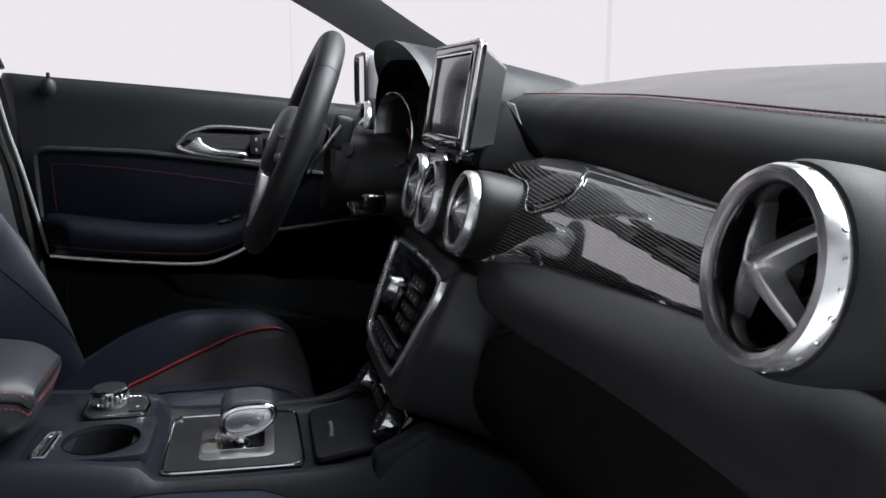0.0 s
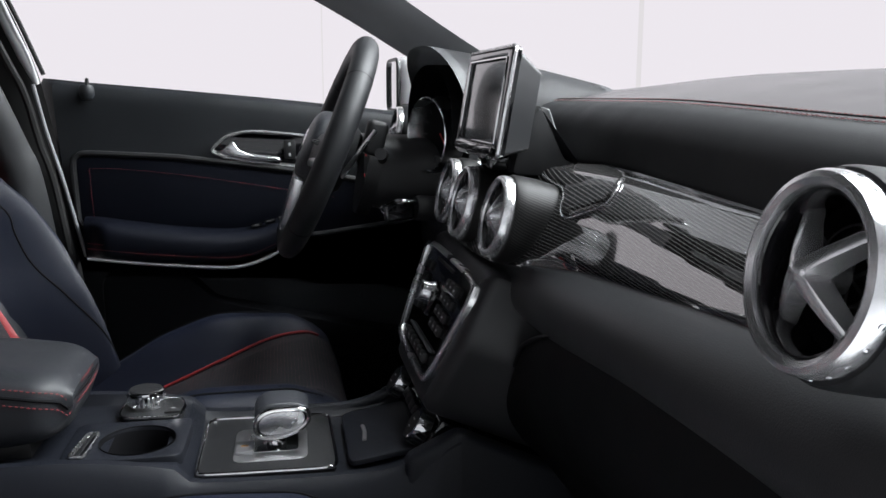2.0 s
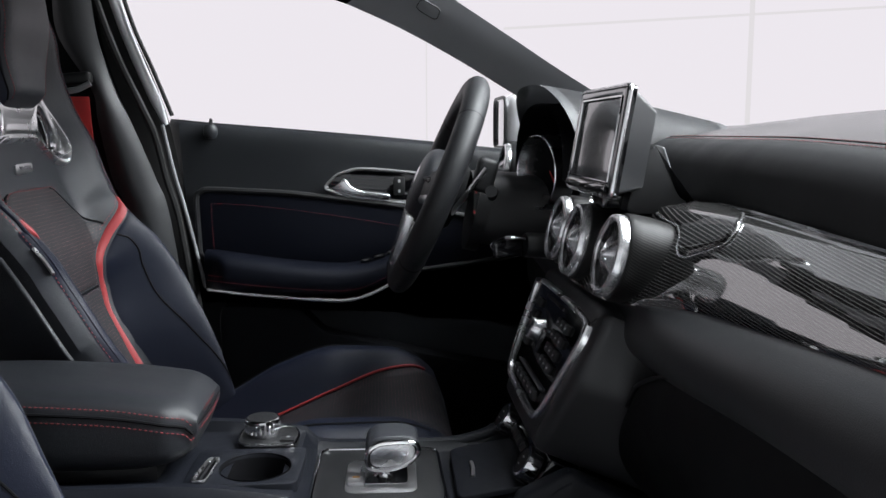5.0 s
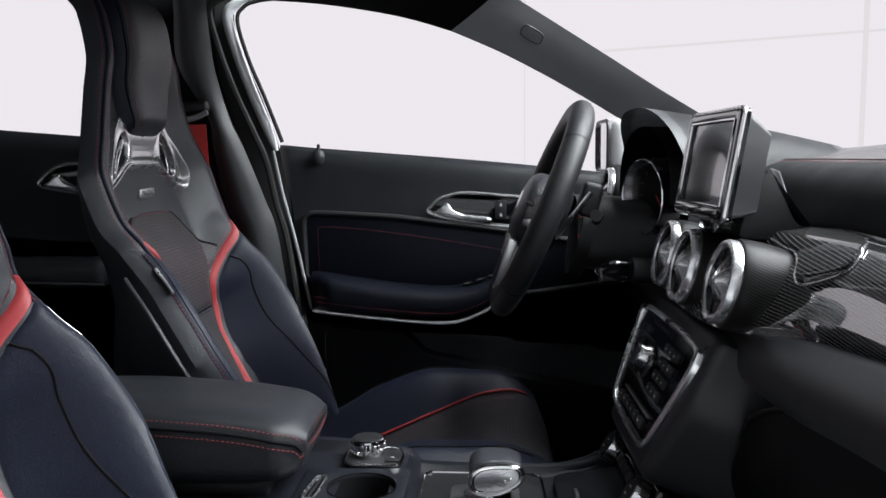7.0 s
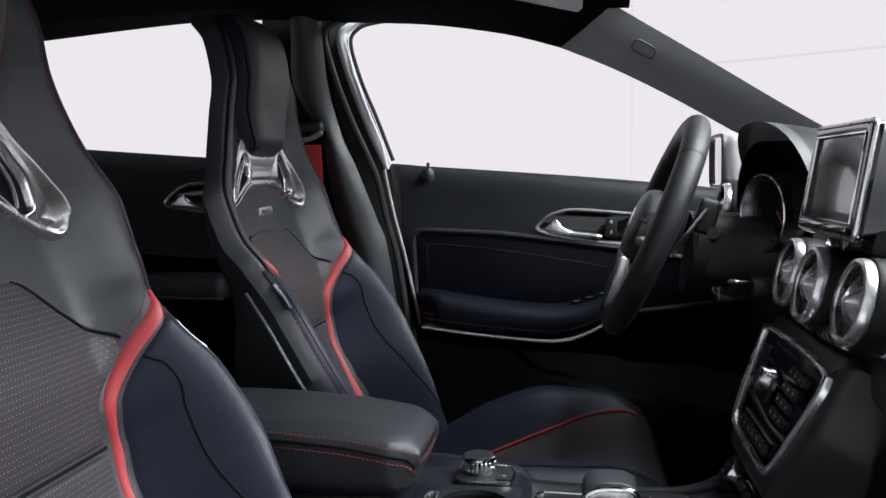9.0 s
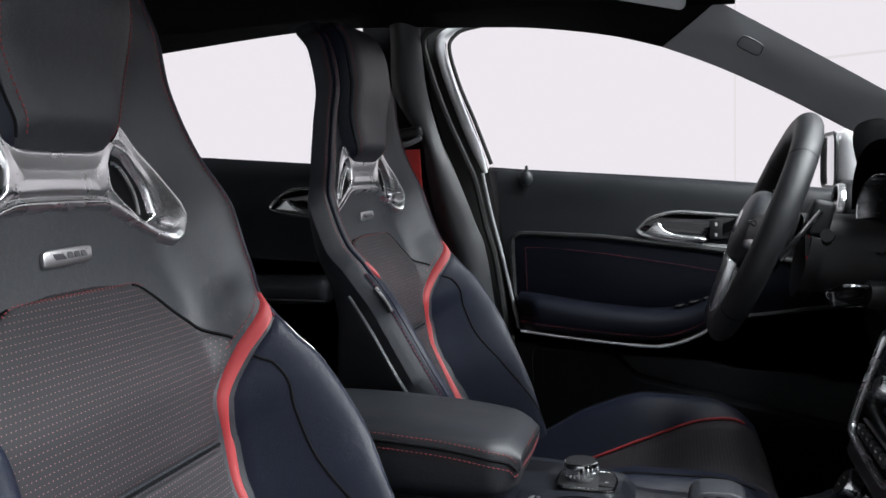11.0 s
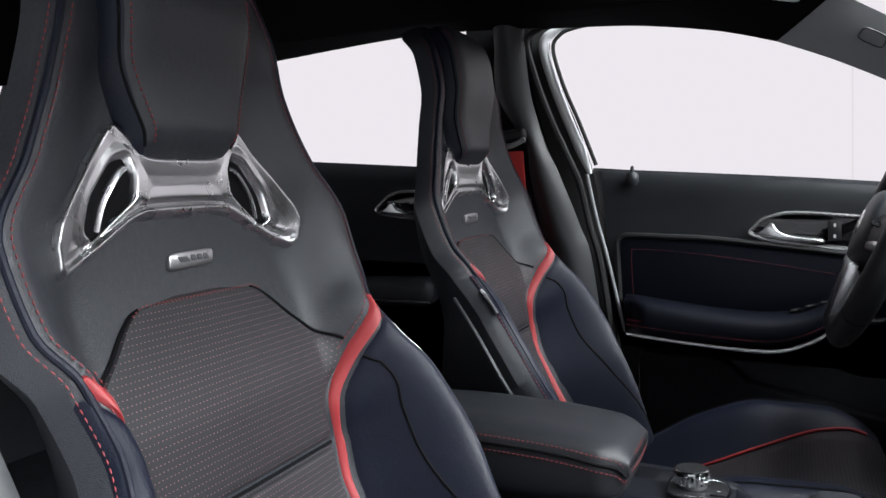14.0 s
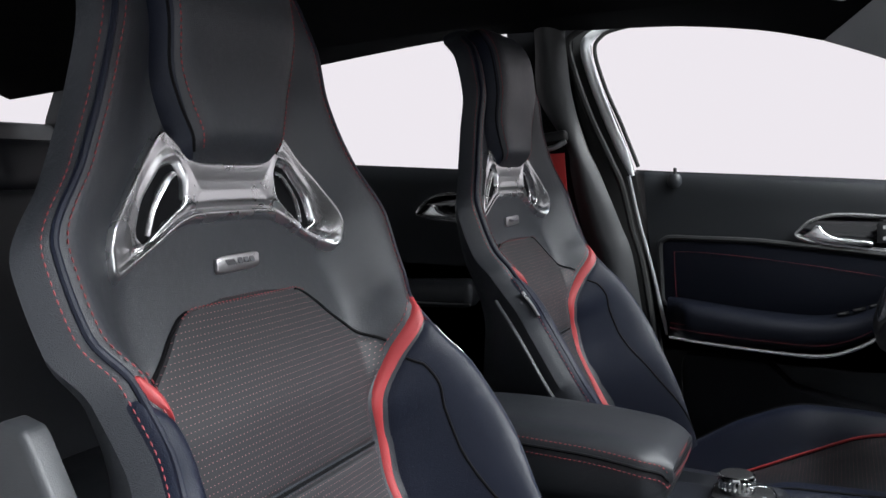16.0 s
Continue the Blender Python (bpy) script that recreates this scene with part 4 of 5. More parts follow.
rim_o = rounded([(-0.1, -0.0585), (0.1, -0.0585), (0.1, 0.0585), (-0.1, 0.0585)], 0.06, 5)
rim_i = rounded([(-0.085, -0.045), (0.085, -0.045), (0.085, 0.047), (-0.085, 0.047)], 0.03, 3)


def back_taper(u, v, d):
    k = min(1, max(0, -d / 0.038))
    return dpt(u * (1 - 0.20 * k ** 1.5), v * (1 - 0.30 * k ** 1.5) - 0.004 * k, d)


part("housing", plate(rim_o, 0.036, back_taper, 0.0), DASH, disp, "black display housing")
part("frame", plate([(u * 1.004, v * 1.006) for u, v in rim_o], 0.010, lambda u, v, d: dpt(u, v, d + 0.004), 0.0025, 3, [rim_i]), GLOSS, disp, "gloss black front frame")
part("outer_trim", tube([dpt(u * 1.0, v * 1.0, 0.001) for u, v in rim_o], 0.0028, 8, closed=True), CHROME, disp, "chrome edge")
part("inner_trim", tube([dpt(u, v, 0.0035) for u, v in rim_i], 0.0016, 6, closed=True), BRIGHT, disp)
part("panel", plate(rim_i, 0.003, lambda u, v, d: dpt(u, v, d + 0.001), 0), SCREEN, disp, "switched-off display glass, reflected windows put into its grey")
part("lower_lip", plate(rounded([(-0.092, -0.0565), (0.092, -0.0565), (0.088, -0.047), (-0.088, -0.047)], 0.2, 3), 0.004, lambda u, v, d: dpt(u, v, d + 0.0075), 0.001), GLOSS, disp)
pyl = [(0.500, 0.930), (0.592, 0.930), (0.560, 0.952), (0.542, 1.003), (0.532, 1.006), (0.515, 0.99)]
part("pylon", plate(rounded(pyl, 0.15, 3), 0.15, lambda x, z, d: Vector((x, -0.062 - d, z)), 0.003), HARD, disp, "black pylon behind the display")
part("pylon_edge", tube([(x, -0.0605, z) for x, z in ((0.524, 0.945), (0.531, 1.003), (0.541, 1.002), (0.559, 0.952))], 0.0014, 6), GREYMET, disp)
part("foot", box((0.05, 0.06, 0.022), pose(0.505, -0.01, 0.944), 0.006), GLOSS, disp)

# ---- centre stack ----
stack = thing("centre_stack", (0.50, 0, 0.55), "black centre stack with control panel in a chrome frame", "centre stack")
SV = Vector((0.382, 0, 0.924)).normalized()
SN = Vector((-0.924, 0, 0.382)).normalized()
SU = Vector((0, -1, 0))
SC = Vector((0.4275, 0.012, 0.766))
spt = lambda u, v, d: SC + SU * u + SV * v + SN * d
body = rounded([(-0.150, 0.085), (0.150, 0.085), (0.142, 0.0), (0.116, -0.070), (0.104, -0.094), (-0.104, -0.094), (-0.116, -0.070), (-0.142, 0.0)], 0.15, 4)
part("stack_body", plate(body, 0.16, lambda u, v, d: spt(u * (1 - 0.5 * d), v, d - 0.002), 0.014, 5), DASH, stack, "soft black stack body")
fr = rounded([(-0.150, 0.066), (0.132, 0.066), (0.136, 0.042), (0.099, -0.058), (0.082, -0.070), (-0.098, -0.068), (-0.118, -0.054), (-0.150, 0.045)], 0.3, 4)
fi = [(u * 0.925, v * 0.905 + 0.0) for u, v in fr]
part("chrome_frame", plate(fr, 0.012, lambda u, v, d: spt(u, v, d + 0.006), 0.0035, 3, [fi]), CHROME, stack, "satin chrome panel frame")
part("panel_face", plate(fi, 0.004, lambda u, v, d: spt(u, v, d + 0.001), 0), GLOSS, stack, "gloss black control face")
for r in range(4):
    for c in range(3):
        b = part("key_button", box((0.0165, 0.011, 0.005), Matrix.Translation(spt(0.034 + 0.0185 * c - 0.002 * r, 0.038 - 0.0165 * r, 0.003)) @ Matrix((SU, SV, SN)).transposed().to_4x4(), 0.0014), HARD, stack)
        part("key_mark", box((0.004, 0.002, 0.0006), Matrix.Translation(spt(0.034 + 0.0185 * c - 0.002 * r, 0.038 - 0.0165 * r, 0.0057)) @ Matrix((SU, SV, SN)).transposed().to_4x4(), 0), WHITEINK, b)
    part("side_button", box((0.022, 0.011, 0.005), Matrix.Translation(spt(-0.088 + 0.004 * r, 0.038 - 0.0165 * r, 0.003)) @ Matrix((SU, SV, SN)).transposed().to_4x4(), 0.0014), HARD, stack)
SM = Matrix.Translation(SC) @ Matrix((SU, SV, SN)).transposed().to_4x4()
part("volume_knob", lathe([(0.0001, 0.020), (0.0115, 0.0198), (0.0130, 0.018), (0.0135, 0.010), (0.0150, 0.006), (0.0158, 0.001), (0.0001, 0.0)], SM @ pose(-0.022, 0.012, 0.001), 32), CHROME, stack, "chrome volume knob")
part("knob_collar", lathe([(0.0158, 0.0), (0.018, 0.003), (0.0185, 0.0)], SM @ pose(-0.022, 0.012, 0.001), 32), GLOSS, stack)
part("side_key", box((0.016, 0.03, 0.012), SM @ pose(0.006, 0.006, 0.006, 0, 0, -12), 0.003), GLOSS, stack)
part("disc_slot", box((0.09, 0.004, 0.002), SM @ pose(-0.02, 0.052, 0.002), 0.0005), HARD, stack)
for i in range(6):
    b = part("toggle", box((0.019, 0.012, 0.007), SM @ pose(-0.055 + 0.0215 * i, -0.047 + 0.0, 0.004, 12, 0, 0), 0.002), HARD, stack)
    part("toggle_mark", box((0.006, 0.0015, 0.0005), SM @ pose(-0.055 + 0.0215 * i, -0.046, 0.0083, 12, 0, 0), 0), WHITEINK, b)
part("toggle_bar", box((0.135, 0.003, 0.004), SM @ pose(0, -0.036, 0.003), 0.001), GREYMET, stack)
# climate controls below
KV, KN = Vector((0.55, 0, 0.835)).normalized(), Vector((-0.835, 0, 0.55)).normalized()
KM = Matrix.Translation((0.402, 0.005, 0.648)) @ Matrix((SU, KV, KN)).transposed().to_4x4()
clim = thing("climate_controls", (0.42, 0, 0.62), "two chrome-edged climate dials below the stack", "climate control")
part("climate_plate", box((0.205, 0.052, 0.05), KM @ pose(0, 0, -0.026), 0.006), GLOSS, clim)
for u in (-0.078, 0.075):
    d = part("dial", lathe([(0.0001, 0.017), (0.015, 0.0165), (0.0165, 0.015), (0.0195, 0.004), (0.0205, 0.0)], KM @ pose(u, 0, 0), 32), HARD, clim, "black dial")
    part("dial_ring", lathe([(0.0155, 0.0170), (0.0185, 0.0165), (0.0205, 0.012), (0.0212, 0.001), (0.0195, 0.0)], KM @ pose(u, 0, 0), 32), BRIGHT, d, "ribbed chrome ring")
    part("dial_rib", join(*[box((0.0012, 0.0014, 0.011), KM @ pose(u, 0, 0) @ pose(0, 0, 0, 0, 0, 20 * i) @ pose(0.0208, 0, 0.007), 0) for i in range(18)]), HARD, d)
    part("dial_mark", join(box((0.006, 0.0016, 0.0006), KM @ pose(u, 0.005, 0.0173), 0), box((0.005, 0.0016, 0.0006), KM @ pose(u - 0.002, -0.005, 0.0173), 0)), WHITEINK, d)
for i in range(5):
    part("climate_key", box((0.017, 0.012, 0.006), KM @ pose(-0.042 + 0.021 * i, 0, 0.002), 0.002), HARD, clim)
part("warning_mark", box((0.004, 0.004, 0.001), KM @ pose(0.05, 0.02, 0.002), 0), REDINK, clim)

# ---- centre console ----
console = thing("centre_console", (0.05, -0.015, 0.32), "black centre console between the front seats", "console")
CX = (-0.45, 0.0, 0.135, 0.155, 0.30, 0.34, 0.39, 0.43)
CZ = (0.645, 0.645, 0.642, 0.617, 0.612, 0.614, 0.628, 0.65)
RZ = (0.660, 0.660, 0.645, 0.628, 0.624, 0.626, 0.640, 0.668)


def cons(a, b):
    x = -0.45 + 0.88 * a
    zt, zr = sm(x, CX, CZ), sm(x, CX, RZ)
    yo = sm(x, (-0.45, 0.3, 0.43), (0.118, 0.120, 0.13))
    prof = ((-yo - 0.012, 0.33), (-yo - 0.012, zr - 0.05), (-yo - 0.006, zr - 0.012), (-yo + 0.004, zr - 0.001), (-yo + 0.016, zr - 0.002), (-yo + 0.022, zt + 0.002), (-yo + 0.026, zt), (0, zt), (yo - 0.046, zt), (yo - 0.042, zt + 0.002), (yo - 0.036, zr), (yo - 0.024, zr), (yo - 0.018, zr - 0.012), (yo - 0.018, 0.33))
    y, z = prof[round(b * (len(prof) - 1))]
    return Vector((x, y, z))


co_bm = grid(cons, 60, 13)
CUP = Vector((0.092, -0.046, 0.645))
# the cup well goes through the top
for f in [f for f in co_bm.faces if (f.calc_center_median() - CUP).xy.length < 0.036 and f.calc_center_median().z > 0.63]:
    co_bm.faces.remove(f)
part("console_body", co_bm, CONSOLE, console, "soft black console shell")
part("tunnel_side", plate(rounded([(0.37, 0.33), (0.37, 0.640), (0.43, 0.668), (0.52, 0.625), (0.75, 0.56), (0.75, 0.33)], 0.12, 4), 0.02, lambda x, z, d: Vector((x, -0.134 - d, z)), 0.008, 3), CONSOLE, console, "black side of the tunnel")
part("tunnel_side", plate(rounded([(0.37, 0.33), (0.37, 0.630), (0.43, 0.650), (0.52, 0.62), (0.75, 0.56), (0.75, 0.33)], 0.12, 4), 0.02, lambda x, z, d: Vector((x, 0.125 + d, z)), 0.006, 3), CONSOLE, console, "black side of the tunnel")
part("console_rear", box((0.02, 0.22, 0.3), pose(-0.45, -0.005, 0.49), 0.005), CONSOLE, console)
part("side_seam", tube(smooth_path([(-0.02, -0.1312, 0.632), (0.09, -0.1325, 0.612), (0.17, -0.1325, 0.592), (0.20, -0.1325, 0.55), (0.21, -0.1325, 0.45)], 6), 0.0016, 6), SEAM_SHADE, console)
part("cup_top", plate(rounded([(0.020, -0.094), (0.142, -0.094), (0.145, 0.0), (0.142, 0.012), (0.020, 0.012)], 0.12, 4), 0.012, lambda x, y, d: Vector((x, y, 0.6495 + d)), 0.002, 2,
                      [[(CUP.x + 0.039 * math.cos(t * math.pi / 18), CUP.y + 0.0385 * math.sin(t * math.pi / 18)) for t in range(36)]]), CONSOLE, console)
# the well's shade is put into its near-black colour
part("cup_well", lathe([(0.0395, 0.003), (0.037, -0.01), (0.034, -0.075), (0.0001, -0.078)], pose(CUP.x, CUP.y, 0.6475), 36), SEAM_SHADE, console, "cup well with its shade put into a near-black colour")
slot = rounded([(0.028, -0.088), (0.046, -0.088), (0.050, -0.022), (0.036, -0.022)], 0.2, 3)
part("slot_frame", plate(slot, 0.003, lambda x, y, d: Vector((x, y, 0.6535 + d)), 0.0008, 2, [[(0.0395 + (x - 0.0395) * 0.72, -0.055 + (y + 0.055) * 0.9) for x, y in slot]]), CHROME, console, "chrome slot frame")
part("slot_bed", plate(slot, 0.001, lambda x, y, d: Vector((x, y, 0.6508 + d)), 0), GLOSS, console)
part("slot_rib", tube([(0.038, -0.086, 0.6525), (0.0435, -0.024, 0.6525)], 0.0016, 6), HARD, console)
gp = rounded([(0.158, -0.088), (0.298, -0.094), (0.303, -0.080), (0.302, 0.052), (0.296, 0.062), (0.166, 0.070), (0.157, 0.062), (0.154, -0.074)], 0.25, 4)
part("gear_surround", plate(gp, 0.006, lambda x, y, d: Vector((x, y, 0.6215 + d)), 0.001), HARD, console, "matt black gear plate")
part("gear_trim", tube([(x, y, 0.6222) for x, y in gp], 0.0022, 8, closed=True), BRIGHT, console, "chrome line round the gear plate")
part("storage_lid", plate(rounded([(0.316, -0.085), (0.392, -0.085), (0.400, 0.06), (0.318, 0.06)], 0.12, 4), 0.006, lambda x, y, d: Vector((x, y, 0.6225 + 0.16 * (x - 0.316) + d)), 0.0015), CONSOLE, console, "black storage lid")
part("lid_grip", tube(smooth_path([(0.337, -0.038, 0.6265), (0.3395, -0.015, 0.6275), (0.339, 0.004, 0.6275)], 4), 0.0026, 6, flat=0.6), SILVER, console)
for k in (1,):
    wing = smooth_path([(0.28, 0.100 * k - 0.008, 0.617), (0.34, 0.100 * k - 0.008, 0.620), (0.395, 0.103 * k - 0.006, 0.640), (0.43, 0.112 * k, 0.675), (0.46, 0.128 * k, 0.72)], 6)
    part("console_wing", tube(wing, 0.009, 12), CONSOLE, console, "console edge sweeping up to the stack")

# gear selector
gear = thing("gear_selector", (0.232, -0.015, 0.62), "short gear selector with chrome loop and black leather top", "gear lever")
part("gate", plate(rounded([(0.190, -0.062), (0.272, -0.064), (0.274, 0.028), (0.192, 0.030)], 0.15, 3), 0.003, lambda x, y, d: Vector((x, y, 0.6225 + d)), 0.0008), SILVER, gear, "silver gate plate")
part("gate_slot", plate(rounded([(0.206, -0.040), (0.262, -0.042), (0.263, 0.014), (0.208, 0.014)], 0.15, 3), 0.001, lambda x, y, d: Vector((x, y, 0.6232 + d)), 0), BRIGHT, gear)
part("park_key", box((0.02, 0.03, 0.005), pose(0.203, -0.030, 0.6245), 0.0015), SILVER, gear, "silver park button")
part("park_mark", box((0.008, 0.004, 0.0006), pose(0.203, -0.030, 0.6273), 0), AMBER, gear)
part("stem", tube(smooth_path([(0.236, -0.014, 0.618), (0.238, -0.014, 0.630), (0.240, -0.014, 0.648)], 4), [0.017, 0.015, 0.0125, 0.011, 0.0105, 0.0105, 0.0105, 0.011, 0.012], 16), BRIGHT, gear, "polished stem")
loop = smooth_path([(0.212, -0.036, 0.641), (0.222, -0.037, 0.633), (0.250, -0.037, 0.634), (0.272, -0.037, 0.644), (0.279, -0.036, 0.655), (0.270, -0.036, 0.664), (0.232, -0.036, 0.664), (0.214, -0.036, 0.655)], 5, closed=True)
part("chrome_loop", tube([Vector((0.246 + (p.x - 0.246) * 0.88, p.y, p.z + 0.005)) for p in loop], 0.0036, 10, closed=True, flat=0.8), BRIGHT, gear, "chrome loop")
part("grip", plate(rounded([(0.208, 0.634), (0.222, 0.630), (0.262, 0.634), (0.280, 0.650), (0.279, 0.664), (0.262, 0.671), (0.226, 0.671), (0.211, 0.662)], 0.3, 4), 0.044, lambda x, z, d: Vector((0.246 + (x - 0.246) * 0.88, -0.034 - d, z + 0.005)), 0.004, 3), LEATHER, gear, "black leather grip")
part("grip_face", plate([(0.243 + (p.x - 0.243) * 0.86, 0.649 + (p.z - 0.649) * 0.8) for p in loop], 0.003, lambda x, z, d: Vector((0.246 + (x - 0.246) * 0.88, -0.0375 - d * 1, z + 0.005)), 0.0005), CHROME, gear, "bright inlay within the loop")

# rotary controller
knob = thing("rotary_controller", (0.087, 0.052, 0.645), "knurled chrome rotary controller on a chrome-edged base", "rotary knob")
kb = rounded([(0.060, 0.018), (0.128, 0.012), (0.132, 0.050), (0.124, 0.078), (0.060, 0.080)], 0.25, 4)
part("pedestal", plate(kb, 0.014, lambda x, y, d: Vector((x, y, 0.6515 + d)), 0.002), HARD, knob)
part("pedestal_rim", tube([(x, y, 0.6508) for x, y in kb], 0.0018, 6, closed=True), BRIGHT, knob)
kc = pose(0.087, 0.054, 0.6485)
part("knob_body", lathe([(0.0001, 0.024), (0.0195, 0.024), (0.0208, 0.0232), (0.0213, 0.021), (0.0215, 0.008), (0.0205, 0.004), (0.0185, 0.0)], kc, 48), BRIGHT, knob, "polished knob")
part("knob_cap", lathe([(0.0001, 0.0248), (0.0182, 0.0248), (0.0188, 0.0238)], kc, 40), HARD, knob, "black knob cap")
part("knurl", join(*[box((0.0013, 0.0022, 0.011), kc @ pose(0, 0, 0, 0, 0, 15 * i) @ pose(0.0213, 0, 0.0135), 0.0003, 1) for i in range(24)]), CHROME, knob)
part("controller_key", box((0.018, 0.013, 0.003), pose(0.1195, 0.03, 0.6525), 0.001), HARD, knob)
part("key_mark", box((0.004, 0.0015, 0.0005), pose(0.1195, 0.034, 0.6542), 0), WHITEINK, knob)

# armrest on the console
arm = thing("armrest", (-0.12, 0.0, 0.65), "padded black leather armrest with red double stitching", "armrest")


def lid(a, b):
    x = -0.36 + 0.395 * a
    zt = sm(x, (-0.36, -0.2, -0.07, 0.0, 0.025, 0.035), (0.754, 0.754, 0.747, 0.737, 0.729, 0.716))
    zb = sm(x, (-0.36, -0.04, 0.01, 0.028, 0.035), (0.655, 0.656, 0.664, 0.676, 0.696))
    yw = 0.082 - 0.016 * step(x, 0.0, 0.035)
    t = 2 * math.pi * b
    c, s_ = math.cos(t), math.sin(t)
    return Vector((x + 0.0, -0.004 + yw * math.copysign(abs(c) ** 0.45, c), (zt + zb) / 2 + (zt - zb) / 2 * math.copysign(abs(s_) ** 0.5, s_)))


lb = grid(lid, 50, 48, loop_v=True)
bmesh.ops.holes_fill(lb, edges=lb.edges[:], sides=0)
part("pad", lb, ARMSKIN, arm, "padded black leather lid")


def lid_edge(dz, out, n=60):
    pts = []
    for i in range(n + 1):
        x = -0.34 + 0.370 * i / n
        zt = sm(x, (-0.36, -0.2, -0.07, 0.0, 0.025, 0.035), (0.754, 0.754, 0.747, 0.737, 0.729, 0.716))
        pts.append(Vector((x, -0.086 - out + 0.014 * step(x, 0.0, 0.035), zt - 0.014 - dz)))
    for i in range(1, 21):
        pts.append(Vector((0.0335 + out * 0.6 + 0.003 * math.sin(math.pi * i / 20), -0.068 + 0.13 * i / 20, 0.714 - dz * 0.9)))
    return pts


part("seam", tube(lid_edge(0.008, -0.0005), 0.0018, 6), SEAM_SHADE, arm)
part("stitching", stitches([lid_edge(0.0, -0.002), lid_edge(0.016, 0.0005)], 0.0036, 0.002, 0.0007), THREAD, arm, "red double stitching")
part("armrest_foot", box((0.36, 0.12, 0.02), pose(-0.19, -0.004, 0.652), 0.005), HARD, arm)

# ---- steering wheel ----
WR = 0.160
wheel = thing("steering_wheel", (0.42, 0.36, 0.90), "black leather steering wheel with silver spokes", "steering wheel")
WC = Vector((0.321, 0.36, 0.936))
WV = Vector((math.sin(radians(23.0)), 0, math.cos(radians(23.0))))
WN = Vector((-WV.z, 0, WV.x))
wpt = lambda u, v, d: WC + Vector((0, -1, 0)) * u + WV * v + WN * d


rim = [wpt(WR * math.cos(2 * math.pi * i / 96), max(-0.147, WR * math.sin(2 * math.pi * i / 96)), 0) for i in range(96)]
part("rim", tube(rim, 0.0225, 20, closed=True, flat=0.86, up=WN), WHEELSKIN, wheel, "black leather rim")
for k in (1, -1):
    for t0 in (42, -42):
        t = radians(t0) if k > 0 else radians(180 - t0)
        seg = [wpt(WR * math.cos(t + q), WR * math.sin(t + q), 0) for q in (-0.004, 0.004)]
        part("rim_joint", tube(seg, 0.0228, 20, flat=0.86, up=WN), SEAM_SHADE, wheel)
    part("rim_stitching", stitches([[wpt(0.1405 * math.cos(t), 0.1405 * math.sin(t), 0.004) for t in [radians(50 + i) if k > 0 else radians(90 + i) for i in range(40)]]]), THREAD, wheel)
    spoke = [wpt(k * u, v, d) for u, v, d in ((0.04, -0.005, 0.015), (0.08, -0.003, 0.012), (0.12, 0.0, 0.01), (0.158, 0.002, 0.0))]
    part("spoke", tube(smooth_path(spoke, 6), [0.028 - 0.0004 * i for i in range(19)], 12, flat=0.35, up=WN), HARD, wheel, "black side spoke")
    part("spoke_trim", tube(smooth_path([p - WV * 0.018 + WN * 0.004 for p in spoke], 6), 0.008, 10, flat=0.5, up=WN), SILVER, wheel, "silver spoke trim")
    part("spoke_keys", join(*[box((0.012, 0.012, 0.006), Matrix.Translation(wpt(k * (0.085 + 0.016 * i), 0.008, 0.022 - 0.004 * i)), 0.002) for i in range(2)]), GLOSS, wheel)
    part("shift_paddle", tube(smooth_path([wpt(k * 0.115, -0.02, -0.028), wpt(k * 0.135, 0.015, -0.035), wpt(k * 0.138, 0.055, -0.045)], 6), 0.011, 10, flat=0.28, up=WN), SILVER, wheel, "silver shift paddle")
part("lower_spoke", plate(rounded([(-0.034, -0.140), (0.034, -0.140), (0.052, -0.05), (-0.052, -0.05)], 0.15, 3), 0.014, lambda u, v, d: wpt(u, v, 0.020 + 0.10 * (v + 0.15) + d), 0.003), SATIN, wheel, "silver lower spoke")


def boss(a, b):
    t = 2 * math.pi * a
    r = 0.066 * math.sin(b * math.pi / 2) ** 0.8
    return wpt(r * 1.05 * math.cos(t), r * 0.92 * math.sin(t) - 0.004, 0.034 - 0.03 * (b ** 3))


part("airbag_boss", grid(boss, 40, 14, loop_u=True), LEATHER, wheel, "black airbag boss")
part("boss_back", lathe([(0.066, 0.006), (0.062, -0.02), (0.05, -0.04), (0.0001, -0.045)], Matrix.Translation(wpt(0, -0.004, 0)) @ Matrix((Vector((0, -1, 0)), WV, WN)).transposed().to_4x4(), 32), HARD, wheel)
part("boss_emblem", lathe([(0.0001, 0.002), (0.017, 0.002), (0.02, 0.0)], Matrix.Translation(wpt(0, 0.0, 0.0335)) @ Matrix((Vector((0, -1, 0)), WV, WN)).transposed().to_4x4(), 24), CHROME, wheel)
col = thing("steering_column", (0.5, 0.36, 0.86), "black steering column cowl with stalks", "steering column")


def cowl(a, b):
    t = 2 * math.pi * a
    c, s_ = math.cos(t), math.sin(t)
    x = 0.375 + 0.16 * b
    return Vector((x, 0.36 + (0.062 + 0.035 * b) * math.copysign(abs(c) ** 0.6, c), 0.905 - 0.02 * b + (0.055 + 0.012 * b) * math.copysign(abs(s_) ** 0.6, s_)))


part("cowl", grid(cowl, 40, 10, loop_u=True), HARD, col)
part("cowl_face", lathe([(0.0001, 0.0), (0.07, 0.0), (0.07, -0.02)], Matrix.Translation((0.378, 0.36, 0.905)) @ pose(0, 0, 0, 0, -90 + 12, 0), 32), HARD, col)
part("stalk", tube(smooth_path([(0.40, 0.28, 0.925), (0.395, 0.235, 0.935), (0.388, 0.20, 0.938)], 6), [0.007] * 5 + [0.0085] * 8, 10), HARD, col, "black column stalk")
